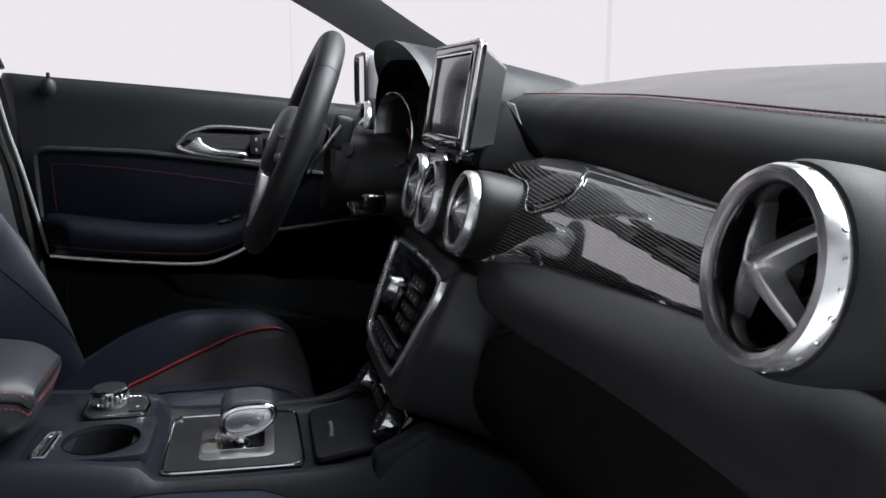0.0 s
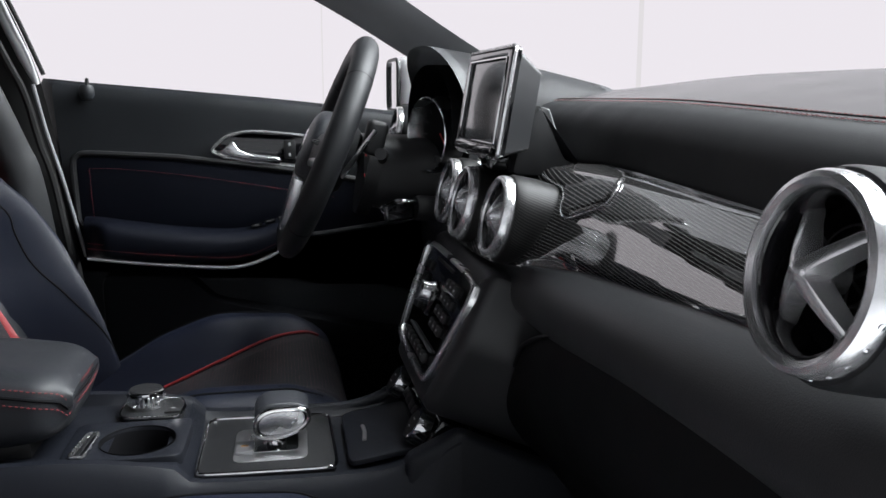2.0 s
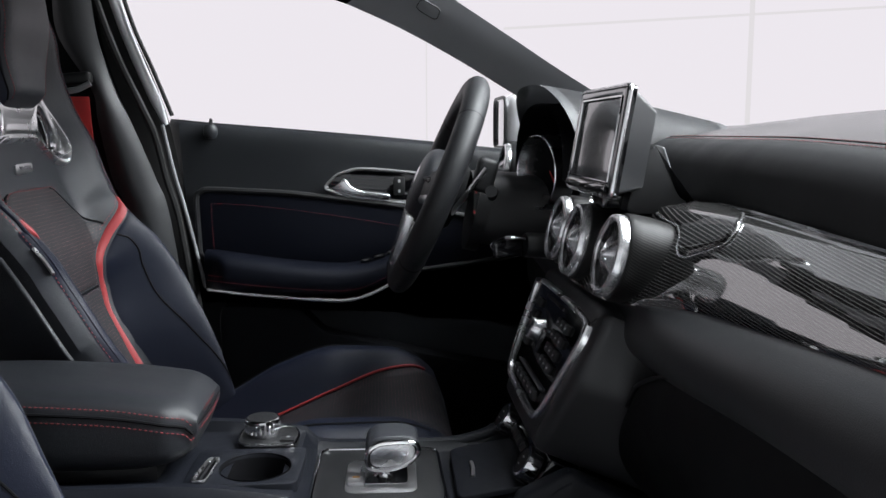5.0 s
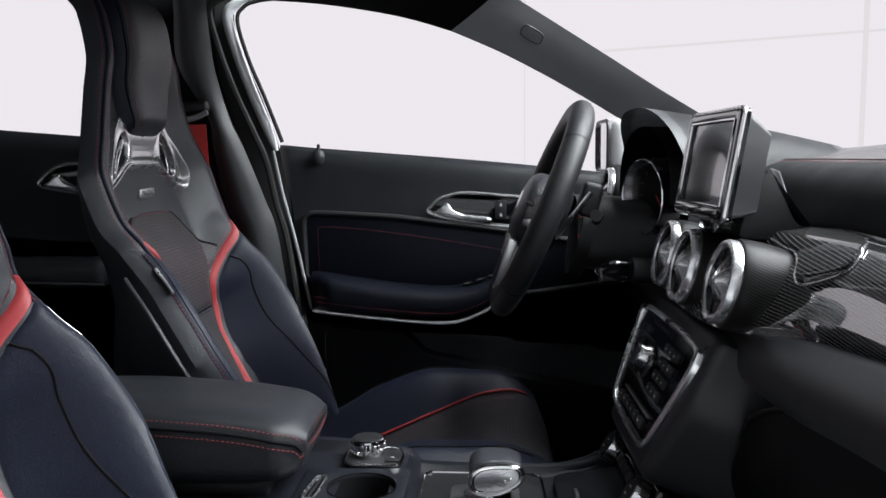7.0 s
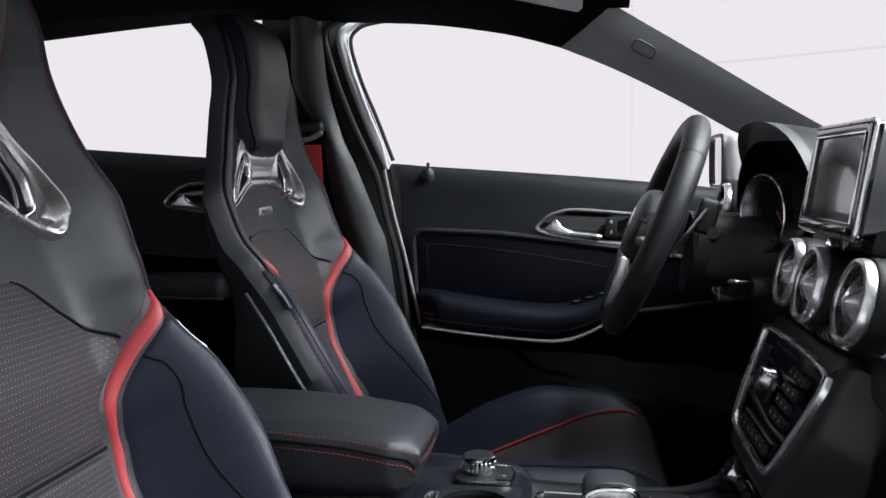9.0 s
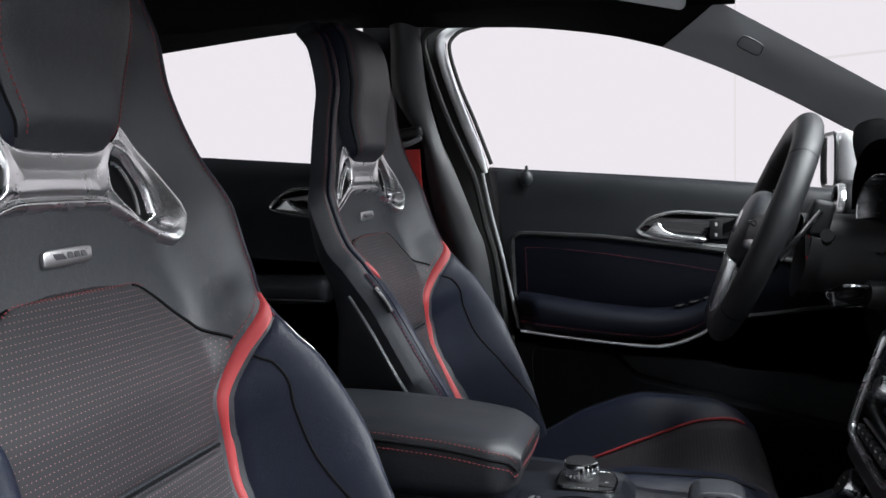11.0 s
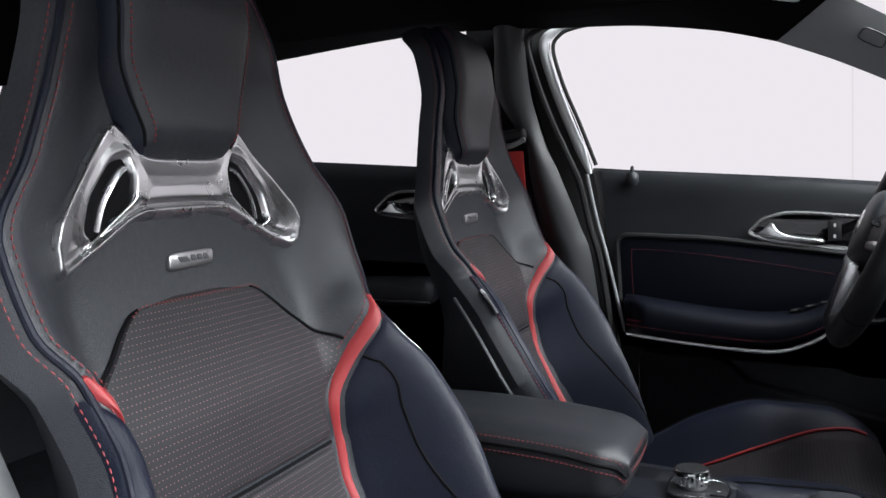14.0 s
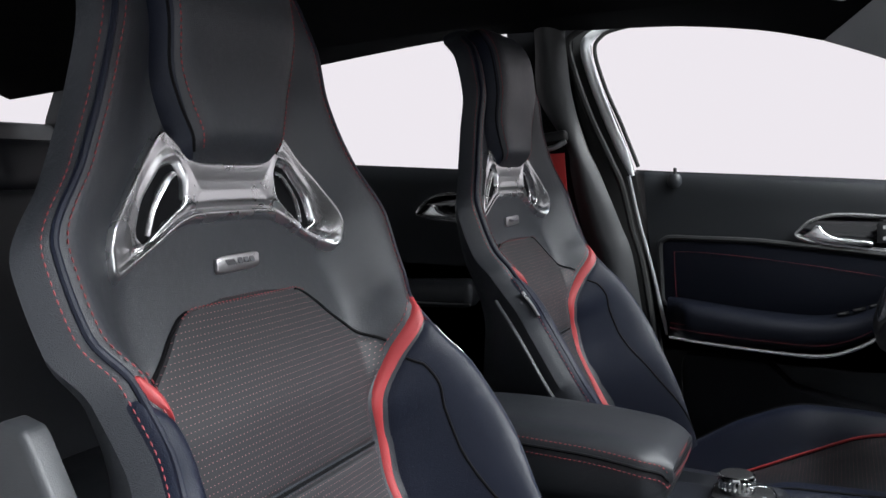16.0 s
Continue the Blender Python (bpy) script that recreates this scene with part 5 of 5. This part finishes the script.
part("stalk", tube(smooth_path([(0.40, 0.44, 0.925), (0.395, 0.485, 0.935), (0.388, 0.52, 0.938)], 6), [0.007] * 5 + [0.0085] * 8, 10), HARD, col, "black column stalk")
part("column_key", box((0.03, 0.03, 0.05), pose(0.385, 0.245, 0.958, 0, 15, 0), 0.008, 3), HARD, col)
part("column_print", join(box((0.002, 0.012, 0.005), pose(0.372, 0.245, 0.935), 0), box((0.002, 0.010, 0.004), pose(0.37, 0.25, 0.905), 0)), REDINK, col)

key = thing("ignition_key", (0.44, 0.20, 0.86), "chrome-edged ignition key in its lock", "key")
part("lock", lathe([(0.0001, 0.0), (0.016, 0.0), (0.018, -0.005), (0.018, -0.06)], pose(0.436, 0.205, 0.862, 0, -85, 12), 24), HARD, key)
part("fob", box((0.045, 0.013, 0.026), pose(0.412, 0.200, 0.858, 0, -4, 12), 0.005, 3), GLOSS, key)
part("fob_edge", tube(smooth_path([(0.391, 0.194, 0.866), (0.41, 0.192, 0.8735), (0.436, 0.197, 0.8715)], 5), 0.0032, 8), BRIGHT, key, "chrome key edge")
part("key_ring", tube([(0.393 + 0.006 * math.cos(i), 0.193, 0.863 + 0.006 * math.sin(i)) for i in [k * math.pi / 8 for k in range(16)]], 0.0012, 6, closed=True), BRIGHT, key)

# pedals in the dark footwell
ped = thing("pedals", (0.75, 0.36, 0.32), "metal pedals in the dark driver footwell", "pedals")
part("brake", box((0.02, 0.10, 0.06), pose(0.74, 0.38, 0.48, 0, -25, 0), 0.006), SILVER, ped)
part("brake_arm", tube([(0.75, 0.38, 0.49), (0.84, 0.38, 0.80)], 0.009, 8), HARD, ped)
part("throttle", box((0.018, 0.055, 0.16), pose(0.78, 0.26, 0.42, 0, -25, 0), 0.006), SILVER, ped)
part("heel_rest", box((0.1, 0.06, 0.012), pose(0.74, 0.26, 0.332), 0.003), RUBBER, ped)

# ---- front seats ----
LEAN_BACK = radians(25)
SB, CB = math.sin(LEAN_BACK), math.cos(LEAN_BACK)
SEAT_Y = -0.36

W_HW = (-0.15, 0.04, 0.125, 0.195, 0.243, 0.29, 0.33, 0.39, 0.455, 0.515, 0.57, 0.63, 0.66, 0.685)
HW = (0.20, 0.228, 0.246, 0.241, 0.224, 0.219, 0.236, 0.240, 0.198, 0.166, 0.148, 0.131, 0.112, 0.085)
W_D = (-0.15, 0.0, 0.12, 0.165, 0.205, 0.25, 0.35, 0.40, 0.45, 0.515, 0.57, 0.63, 0.685)
D_MID = (-0.03, -0.042, -0.041, -0.033, -0.018, -0.006, 0.0, 0.014, 0.035, 0.062, 0.095, 0.110, 0.098)
W_E = (-0.15, 0.0, 0.1, 0.2, 0.25, 0.29, 0.33, 0.39, 0.455, 0.515, 0.57, 0.63, 0.685)
D_EDGE = (0.075, 0.088, 0.085, 0.075, 0.062, 0.052, 0.048, 0.054, 0.066, 0.085, 0.109, 0.117, 0.098)
W_I = (-0.15, 0.1, 0.168, 0.205, 0.257, 0.31, 0.36, 0.45, 0.6)
FLAT = (0.145, 0.147, 0.145, 0.136, 0.145, 0.145, 0.135, 0.10, 0.08)
W_P = (-0.15, 0.115, 0.168, 0.205, 0.257, 0.285, 0.31, 0.332, 0.343, 0.351)
INSERT = (0.145, 0.144, 0.146, 0.140, 0.168, 0.150, 0.122, 0.099, 0.082, 0.03)


def back_at(u, w, d):
    """A point of the backrest: u across, w up along it, d forward of its plane."""
    return Vector((-0.15 - SB * w + CB * d, SEAT_Y + u, 0.62 + CB * w + SB * d))


def back_depth(u, w):
    hw, mid, edge, flat = sm(w, W_HW, HW), sm(w, W_D, D_MID), sm(w, W_E, D_EDGE), sm(w, W_I, FLAT)
    a = abs(u)
    d = mid + (edge - mid) * step(a, flat, hw - 0.022)
    r = 0.03
    if a > hw - r:
        k = min(1, (a - hw + r) / r)
        d -= r * (1 - math.sqrt(max(0, 1 - k * k)))
    return d


def on_back(u, w, lift=0.0):
    return back_at(u, w, back_depth(u, w) + lift)


def back_patch(lo, hi, w0, w1, lift, nu=16, nw=50, tuck=0.012, sink=-0.0025):
    """A panel of the cover between the lines u = lo(w) and hi(w), padded by lift."""
    def fn(a, b):
        w = w0 + (w1 - w0) * b
        l, h = lo(w), hi(w)
        u = l + (h - l) * a
        e = min(a * (h - l), (1 - a) * (h - l), b * (w1 - w0), (1 - b) * (w1 - w0))
        k = min(1, max(0, e / tuck))
        return on_back(u, w, sink + (lift - sink) * math.sqrt(1 - (1 - k) ** 2))

    def uv(a, b):
        w = w0 + (w1 - w0) * b
        return (lo(w) + (hi(w) - lo(w)) * a, w)
    return grid(fn, nu, nw, uv=uv)


def back_line(fn, w0, w1, n=60, lift=0.0015):
    return [on_back(fn(w0 + (w1 - w0) * i / n), w0 + (w1 - w0) * i / n, lift) for i in range(n + 1)]


W_RI = (-0.15, 0.0, 0.115, 0.168, 0.205, 0.252, 0.285, 0.302)
RED_IN = (0.147, 0.146, 0.146, 0.148, 0.142, 0.166, 0.192, 0.199)
W_RO = (-0.15, 0.0, 0.112, 0.158, 0.2, 0.237, 0.268, 0.302)
RED_OUT = (0.157, 0.156, 0.156, 0.158, 0.153, 0.166, 0.190, 0.205)
W_HEAD = (0.458, 0.468, 0.485, 0.505, 0.535, 0.6, 0.65, 0.672, 0.684)
HEAD = (0.056, 0.065, 0.072, 0.080, 0.089, 0.092, 0.086, 0.07, 0.045)


def head_at(u, w, lift=0.0):
    hh = sm(w, W_HEAD, HEAD)
    k = min(1, abs(u) / hh)
    w_end = min((w - 0.458) / 0.02, (0.684 - w) / 0.03)
    puff = 0.046 * max(0, 1 - k ** 8) ** 0.5 * math.sqrt(max(0, min(1, w_end)) * (2 - max(0, min(1, w_end))))
    return back_at(u, w, sm(w, W_D, D_MID) - 0.012 + puff + lift)


X_CU = (-0.17, -0.05, 0.05, 0.15, 0.25, 0.29, 0.33, 0.345)
Z_MID = (0.455, 0.487, 0.521, 0.557, 0.590, 0.592, 0.575, 0.54)
Z_BOL = (0.51, 0.548, 0.600, 0.629, 0.627, 0.614, 0.583, 0.54)
CUSH_HW = (0.20, 0.235, 0.25, 0.252, 0.245, 0.237, 0.215, 0.19)


def cush_at(v, x, lift=0.0):
    hw = sm(x, X_CU, CUSH_HW)
    mid, bol = sm(x, X_CU, Z_MID), sm(x, X_CU, Z_BOL)
    a = abs(v)
    z = mid + (bol - mid) * step(a, 0.115, 0.19)
    r = 0.045
    if a > hw - r:
        k = min(1, (a - hw + r) / r)
        z -= r * (1 - math.sqrt(max(0, 1 - k * k)))
    return Vector((x, SEAT_Y + v, z + lift))


def car_seat():
    s = thing("car_seat", (-0.05, SEAT_Y, 0.34), "black leather sports bucket seat with red stripes and chrome head frame", "seat", "front seats")

    def shell(a, b):
        w = -0.15 + 0.835 * b
        hw = sm(w, W_HW, HW)
        top = 1 - step(w, 0.64, 0.685)
        if a <= 0.6:
            t = (a / 0.6) * 2 - 1
            u = hw * math.copysign(abs(t) ** 0.8, t)
            return on_back(u, w)
        t = 1 - (a - 0.6) / 0.4 * 2
        u = hw * t
        thick = (0.012 + 0.083 * (1 - abs(t) ** 6)) * (0.25 + 0.75 * top) * sm(w, (-0.15, 0.1, 0.3, 0.45, 0.6), (1.2, 0.9, 0.42, 0.12, 0.08))
        edge = back_depth(hw * math.copysign(1, t), w)
        return back_at(u, w, edge + (min(edge, sm(w, W_D, D_MID)) - edge) * (1 - abs(t) ** 4) - thick)
    part("backrest", grid(shell, 90, 110, loop_u=True), LEATHER, s)
    # padded centre panels, split by one cross seam
    ins = lambda w: sm(w, W_P, INSERT)
    part("back_insert", back_patch(lambda w: -ins(w), ins, 0.171, 0.352, 0.004, 40, 60), PERF, s, "dark perforated leather panel with fine red dots")
    part("lumbar_insert", back_patch(lambda w: -ins(w), ins, -0.13, 0.167, 0.006, 30, 60), PERF, s, "dark perforated leather panel with fine red dots")
    for k in (1, -1):
        ri, ro = (lambda w: sm(w, W_RI, RED_IN)), (lambda w: sm(w, W_RO, RED_OUT) + 0.006 * step(w, 0.2, 0.26) - 0.004 * step(w, 0.275, 0.297))
        lo, hi = (ri, ro) if k > 0 else ((lambda w: -ro(w)), (lambda w: -ri(w)))
        part("red_stripe", back_patch(lo, hi, -0.13, 0.298, 0.0042, 8, 90, tuck=0.006), RED, s, "glossy red leather stripe")
        # side bolster of bluish black leather
        bo = lambda w: sm(w, W_HW, HW) - 0.006
        lo2, hi2 = ((lambda w: ro(w) + 0.001), bo) if k > 0 else ((lambda w: -bo(w)), (lambda w: -ro(w) - 0.001))
        part("side_bolster", back_patch(lo2, hi2, -0.13, 0.283, 0.003, 18, 70, tuck=0.01), NAPPA, s, "blue-black leather side bolster")
        gr = lambda w: k * sm(w, (-0.1, 0.04, 0.12, 0.188, 0.222, 0.236), (0.183, 0.187, 0.190, 0.188, 0.180, 0.172))
        part("seam", tube(back_line(gr, -0.1, 0.236, 50, 0.0026), 0.0016, 6), SEAM_SHADE, s)
        e1 = lambda w: k * (sm(w, W_HW, HW) - 0.008)
        e2 = lambda w: k * (sm(w, W_HW, HW) - 0.024)
        e3 = lambda w: k * (sm(w, W_HW, HW) - 0.016)
        part("edge_piping", tube(back_line(e3, -0.12, 0.665, 110, 0.0004), 0.0030, 8), NAPPA, s, "blue-black piping between two stitched lines")
        part("edge_stitching", stitches([back_line(e1, -0.12, 0.66, 120, 0.0028), back_line(e2, 0.24, 0.655, 90, 0.0012)]), THREAD, s, "red contrast stitching")
        # seam over the shoulder from insert to stripe
        sh = [on_back(k * sm(w, W_P, INSERT), w, 0.0012) for w in [0.262 + 0.082 * i / 30 for i in range(31)]]
        part("shoulder_seam", tube(sh, 0.0018, 6), SEAM_SHADE, s)
        part("shoulder_stitching", stitches([[on_back(k * (sm(w, W_RI, RED_IN) - 0.006), w, 0.002) for w in [0.25 + 0.05 * i / 20 for i in range(21)]]]), THREAD, s)
    part("cross_seam", tube([on_back(-0.142 + 0.284 * i / 20, 0.169, 0.0) for i in range(21)], 0.002, 6), SEAM_SHADE, s)
    part("insert_stitching", stitches([[on_back(u, 0.3455 - 0.02 * step(abs(u), 0.07, 0.12), 0.0052) for u in [-0.09 + 0.18 * i / 40 for i in range(41)]]], 0.003, 0.002), THREAD, s)

    # integral head restraint
    def head(a, b):
        w = 0.458 + 0.226 * b
        t = a * 2 - 1
        return head_at(sm(w, W_HEAD, HEAD) * math.copysign(1 - (1 - abs(t)) ** 1.8, t), w)
    part("head_pad", grid(head, 60, 60), LEATHER, s, "black leather head restraint pad")
    for k in (1, -1):
        hl = [head_at(k * (sm(w, W_HEAD, HEAD) - 0.0125), w, 0.001) for w in [0.466 + 0.205 * i / 60 for i in range(61)]]
        part("head_stitching", stitches([hl], 0.0038, 0.0018, 0.0007), THREAD, s, "red contrast stitching")
        hg = [head_at(k * (sm(w, W_HEAD, HEAD) - 0.0065), w, 0.0006) for w in [0.466 + 0.205 * i / 60 for i in range(61)]]
        part("head_seam", tube(hg, 0.0014, 6), SEAM_SHADE, s)

    for k in (1, -1):
        def gusset(a, b, k=k):
            w = 0.4585 + 0.225 * b
            return head_at(k * sm(w, W_HEAD, HEAD) * (0.905 + 0.095 * a), w, 0.0011)
        part("head_gusset", grid(gusset, 14, 50), NAPPA, s, "blue-black leather side of the head pad")

    # chrome frame below the head restraint
    half = [(0.046, 0.4625), (0.062, 0.476), (0.083, 0.4905), (0.122, 0.450), (0.156, 0.412), (0.163, 0.397), (0.159, 0.377), (0.150, 0.3735), (0.105, 0.394), (0.070, 0.4115), (0.05, 0.4155)]
    outline = np.array(rounded(half + [(-u, w) for u, w in half[::-1]], 0.22, 4))
    hole = np.array(rounded([(0.070, 0.463), (0.086, 0.459), (0.113, 0.431), (0.122, 0.408), (0.114, 0.4015), (0.066, 0.430), (0.063, 0.45)], 0.24, 4))
    arch = np.array([tuple(p[:2]) for p in smooth_path([(-0.150, 0.383, 0), (-0.106, 0.4025, 0), (-0.068, 0.4205, 0), (-0.04, 0.4255, 0), (0.04, 0.4255, 0), (0.068, 0.4205, 0), (0.106, 0.4025, 0), (0.150, 0.383, 0)], 6)])
    NU, NW = 380, 140
    us, ws = np.linspace(-0.168, 0.168, NU + 1), np.linspace(0.368, 0.496, NW + 1)
    U, W = np.meshgrid(us, ws, indexing="ij")

    def away(loop, closed=True):
        """Distance of every net point from a line of points, and whether it lies within it."""
        best, inside = np.full(U.shape, 9.0), np.zeros(U.shape, bool)
        for i in range(len(loop) if closed else len(loop) - 1):
            p, q = loop[i], loop[(i + 1) % len(loop)]
            e = q - p
            t = np.clip(((U - p[0]) * e[0] + (W - p[1]) * e[1]) / max(1e-12, e @ e), 0, 1)
            best = np.minimum(best, np.hypot(U - p[0] - t * e[0], W - p[1] - t * e[1]))
            if closed and p[1] != q[1]:
                inside ^= ((p[1] > W) != (q[1] > W)) & (U < e[0] * (W - p[1]) / e[1] + p[0])
        return best, inside
    d_out, in_out = away(outline)
    edge = np.where(in_out, d_out, -d_out)
    for mirror_x in (1, -1):
        d_h, in_h = away(hole * np.array([mirror_x, 1]))
        edge = np.minimum(edge, np.where(in_h, -d_h, d_h))
    d_arch = away(arch, False)[0]
    rise = np.interp(edge, (-0.0030, -0.0008, 0.0006, 0.0014, 0.0026, 0.0045, 0.009, 0.016, 0.025), (-0.006, -0.004, 0.004, 0.0066, 0.0082, 0.0088, 0.0080, 0.0066, 0.0058))
    rise = rise - 0.0034 * np.exp(-(d_arch / 0.0030) ** 2) * (edge > 0)
    fm = bmesh.new()
    net = {}
    for i in range(NU):
        for j in range(NW):
            if edge[i:i + 2, j:j + 2].max() < -0.0028:
                continue
            ring = []
            for key_at in ((i, j), (i + 1, j), (i + 1, j + 1), (i, j + 1)):
                if key_at not in net:
                    net[key_at] = fm.verts.new(on_back(us[key_at[0]], ws[key_at[1]], rise[key_at]))
                ring.append(net[key_at])
            fm.faces.new(ring)
    part("head_frame", fm, CHROME, s, "satin chrome frame with two slots", sharp=180)
    for k in (1, -1):
        # a near-black plate paints the slot's shade; there is no opening behind
        part("slot_shade", plate([(k * u, w) for u, w in hole], 0.003, lambda u, w, d: on_back(u, w, 0.0012 + d), 0), SEAM_SHADE, s, "near-black plate for the shade in the frame's slot")
        part("slot_blade", tube(smooth_path([on_back(k * u, w, d) for u, w, d in ((0.070, 0.455, 0.001), (0.080, 0.449, 0.003), (0.098, 0.429, 0.003), (0.106, 0.409, 0.001))], 6), 0.0042, 10, flat=0.6), CHROME, s)

    # small metal badge with plain bars for its lettering
    part("badge", plate(rounded([(-0.031, 0.370), (0.029, 0.372), (0.031, 0.386), (-0.029, 0.385)], 0.2, 3), 0.004, lambda u, w, d: on_back(u, w, 0.0045 + d), 0.001), SILVER, s, "small silver badge")
    marks = join(*[box((0.0012, 0.0011, 0.006), Matrix.Translation(on_back(-0.017 + 0.0026 * i, 0.3785, 0.0052)) @ pose(0, 0, 0, 20, -25, 0), 0) for i in range(5)],
                 *[box((0.001, 0.0062, 0.0055), Matrix.Translation(on_back(0.0015 + 0.0085 * i, 0.379, 0.0050)) @ pose(0, 0, 0, 0, -25, 0), 0) for i in range(3)])
    part("badge_mark", marks, GREYMET, s)
    # cushion
    def pan(a, b):
        x = -0.17 + 0.515 * b
        hw = sm(x, X_CU, CUSH_HW)
        if a <= 0.7:
            t = (a / 0.7) * 2 - 1
            return cush_at(hw * math.copysign(abs(t) ** 0.85, t), x)
        t = 1 - (a - 0.7) / 0.3 * 2
        return Vector((x - 0.05 * step(x, 0.2, 0.345) * (1 - abs(t)), SEAT_Y + hw * t, 0.43 + 0.07 * abs(t) ** 4))
    part("seat_cushion", grid(pan, 80, 60, loop_u=True), NAPPA, s, "blue-black leather cushion")
    c_in = lambda x: sm(x, (-0.17, 0.04, 0.25, 0.30, 0.345), (0.115, 0.124, 0.142, 0.15, 0.15))

    def cins(a, b):
        x = -0.15 + 0.485 * b
        h = c_in(x)
        v = -h + 2 * h * a
        e = min(a, 1 - a) * 2 * h
        k = min(1, e / 0.015)
        return cush_at(v, x, -0.001 + 0.006 * math.sqrt(1 - (1 - k) ** 2))
    part("cushion_insert", grid(cins, 30, 50, uv=lambda a, b: (a * 0.28, b * 0.5)), PERF, s, "dark perforated leather seat panel")
    part("cushion_seam", tube([cush_at(-0.12 + 0.24 * i / 20, 0.13, 0.003) for i in range(21)], 0.002, 6), SEAM_SHADE, s)
    for k in (1, -1):
        if k > 0:
            part("cushion_piping", tube([cush_at(k * c_in(x), x, 0.003) for x in [-0.14 + 0.45 * i / 50 for i in range(51)]], 0.0024, 8), RED, s, "red leather piping")
        part("cushion_edge_seam", tube([cush_at(k * (sm(x, X_CU, CUSH_HW) - 0.038), x, 0.0005) for x in [-0.14 + 0.44 * i / 50 for i in range(51)]], 0.0016, 6), SEAM_SHADE, s)
        # plastic side shield and rail
        part("side_shield", plate(rounded([(-0.26, 0.40), (0.20, 0.40), (0.27, 0.47), (0.24, 0.52), (-0.05, 0.50), (-0.16, 0.60), (-0.26, 0.62)], 0.2, 4), 0.03,
                                  lambda x, z, d: Vector((x, SEAT_Y + k * (0.245 + d), z)), 0.006), HARD, s, "black plastic side shield")
        part("seat_rail", box((0.44, 0.03, 0.09), pose(0.02, SEAT_Y + k * 0.2, 0.385), 0.004), HARD, s)
    part("seat_base", box((0.46, 0.40, 0.05), pose(0.02, SEAT_Y, 0.415), 0.01), HARD, s)
    return s


seat = car_seat()
driver_seat = copy_thing(seat, Matrix.Translation((-0.05, 0.36, 0.34)))
bpy.context.view_layer.update()
# a slim metal tag on the bolster edge beside the armrest
for ob, k in ((seat, 1), (driver_seat, -1)):
    tag = [on_back(k * (sm(w, W_HW, HW) - 0.006), w, 0.006) + Vector((0, ob.location.y - SEAT_Y, 0)) for w in [0.215 + 0.04 * i / 8 for i in range(9)]]
    part("metal_tag", tube(tag, 0.0032, 6, flat=0.6), SILVER, ob, "slim metal tag on the bolster edge")
# recliner cover on the outer side of the backrest
for ob, k in ((seat, -1), (driver_seat, 1)):
    part("recliner_cover", plate(rounded([(-0.33, 0.62), (-0.33, 0.868), (-0.302, 0.886), (-0.280, 0.880), (-0.250, 0.82), (-0.20, 0.70), (-0.20, 0.62)], 0.16, 4), 0.02, lambda x, z, d: Vector((x, ob.location.y + k * (0.252 + d), z)), 0.006, 3), RECLINER, ob, "grey plastic cover on the seat side")
# grey edge of the driver seat's back shell beside the armrest
part("back_shield", tube(smooth_path([back_at(-(sm(w, W_HW, HW) + 0.003), w, sm(w, W_E, D_EDGE) - 0.045) + Vector((0, 0.72, 0)) for w in (0.02, 0.08, 0.13, 0.2, 0.26)], 8), 0.0032, 8), RECLINER, driver_seat, "grey trim along the seat back")
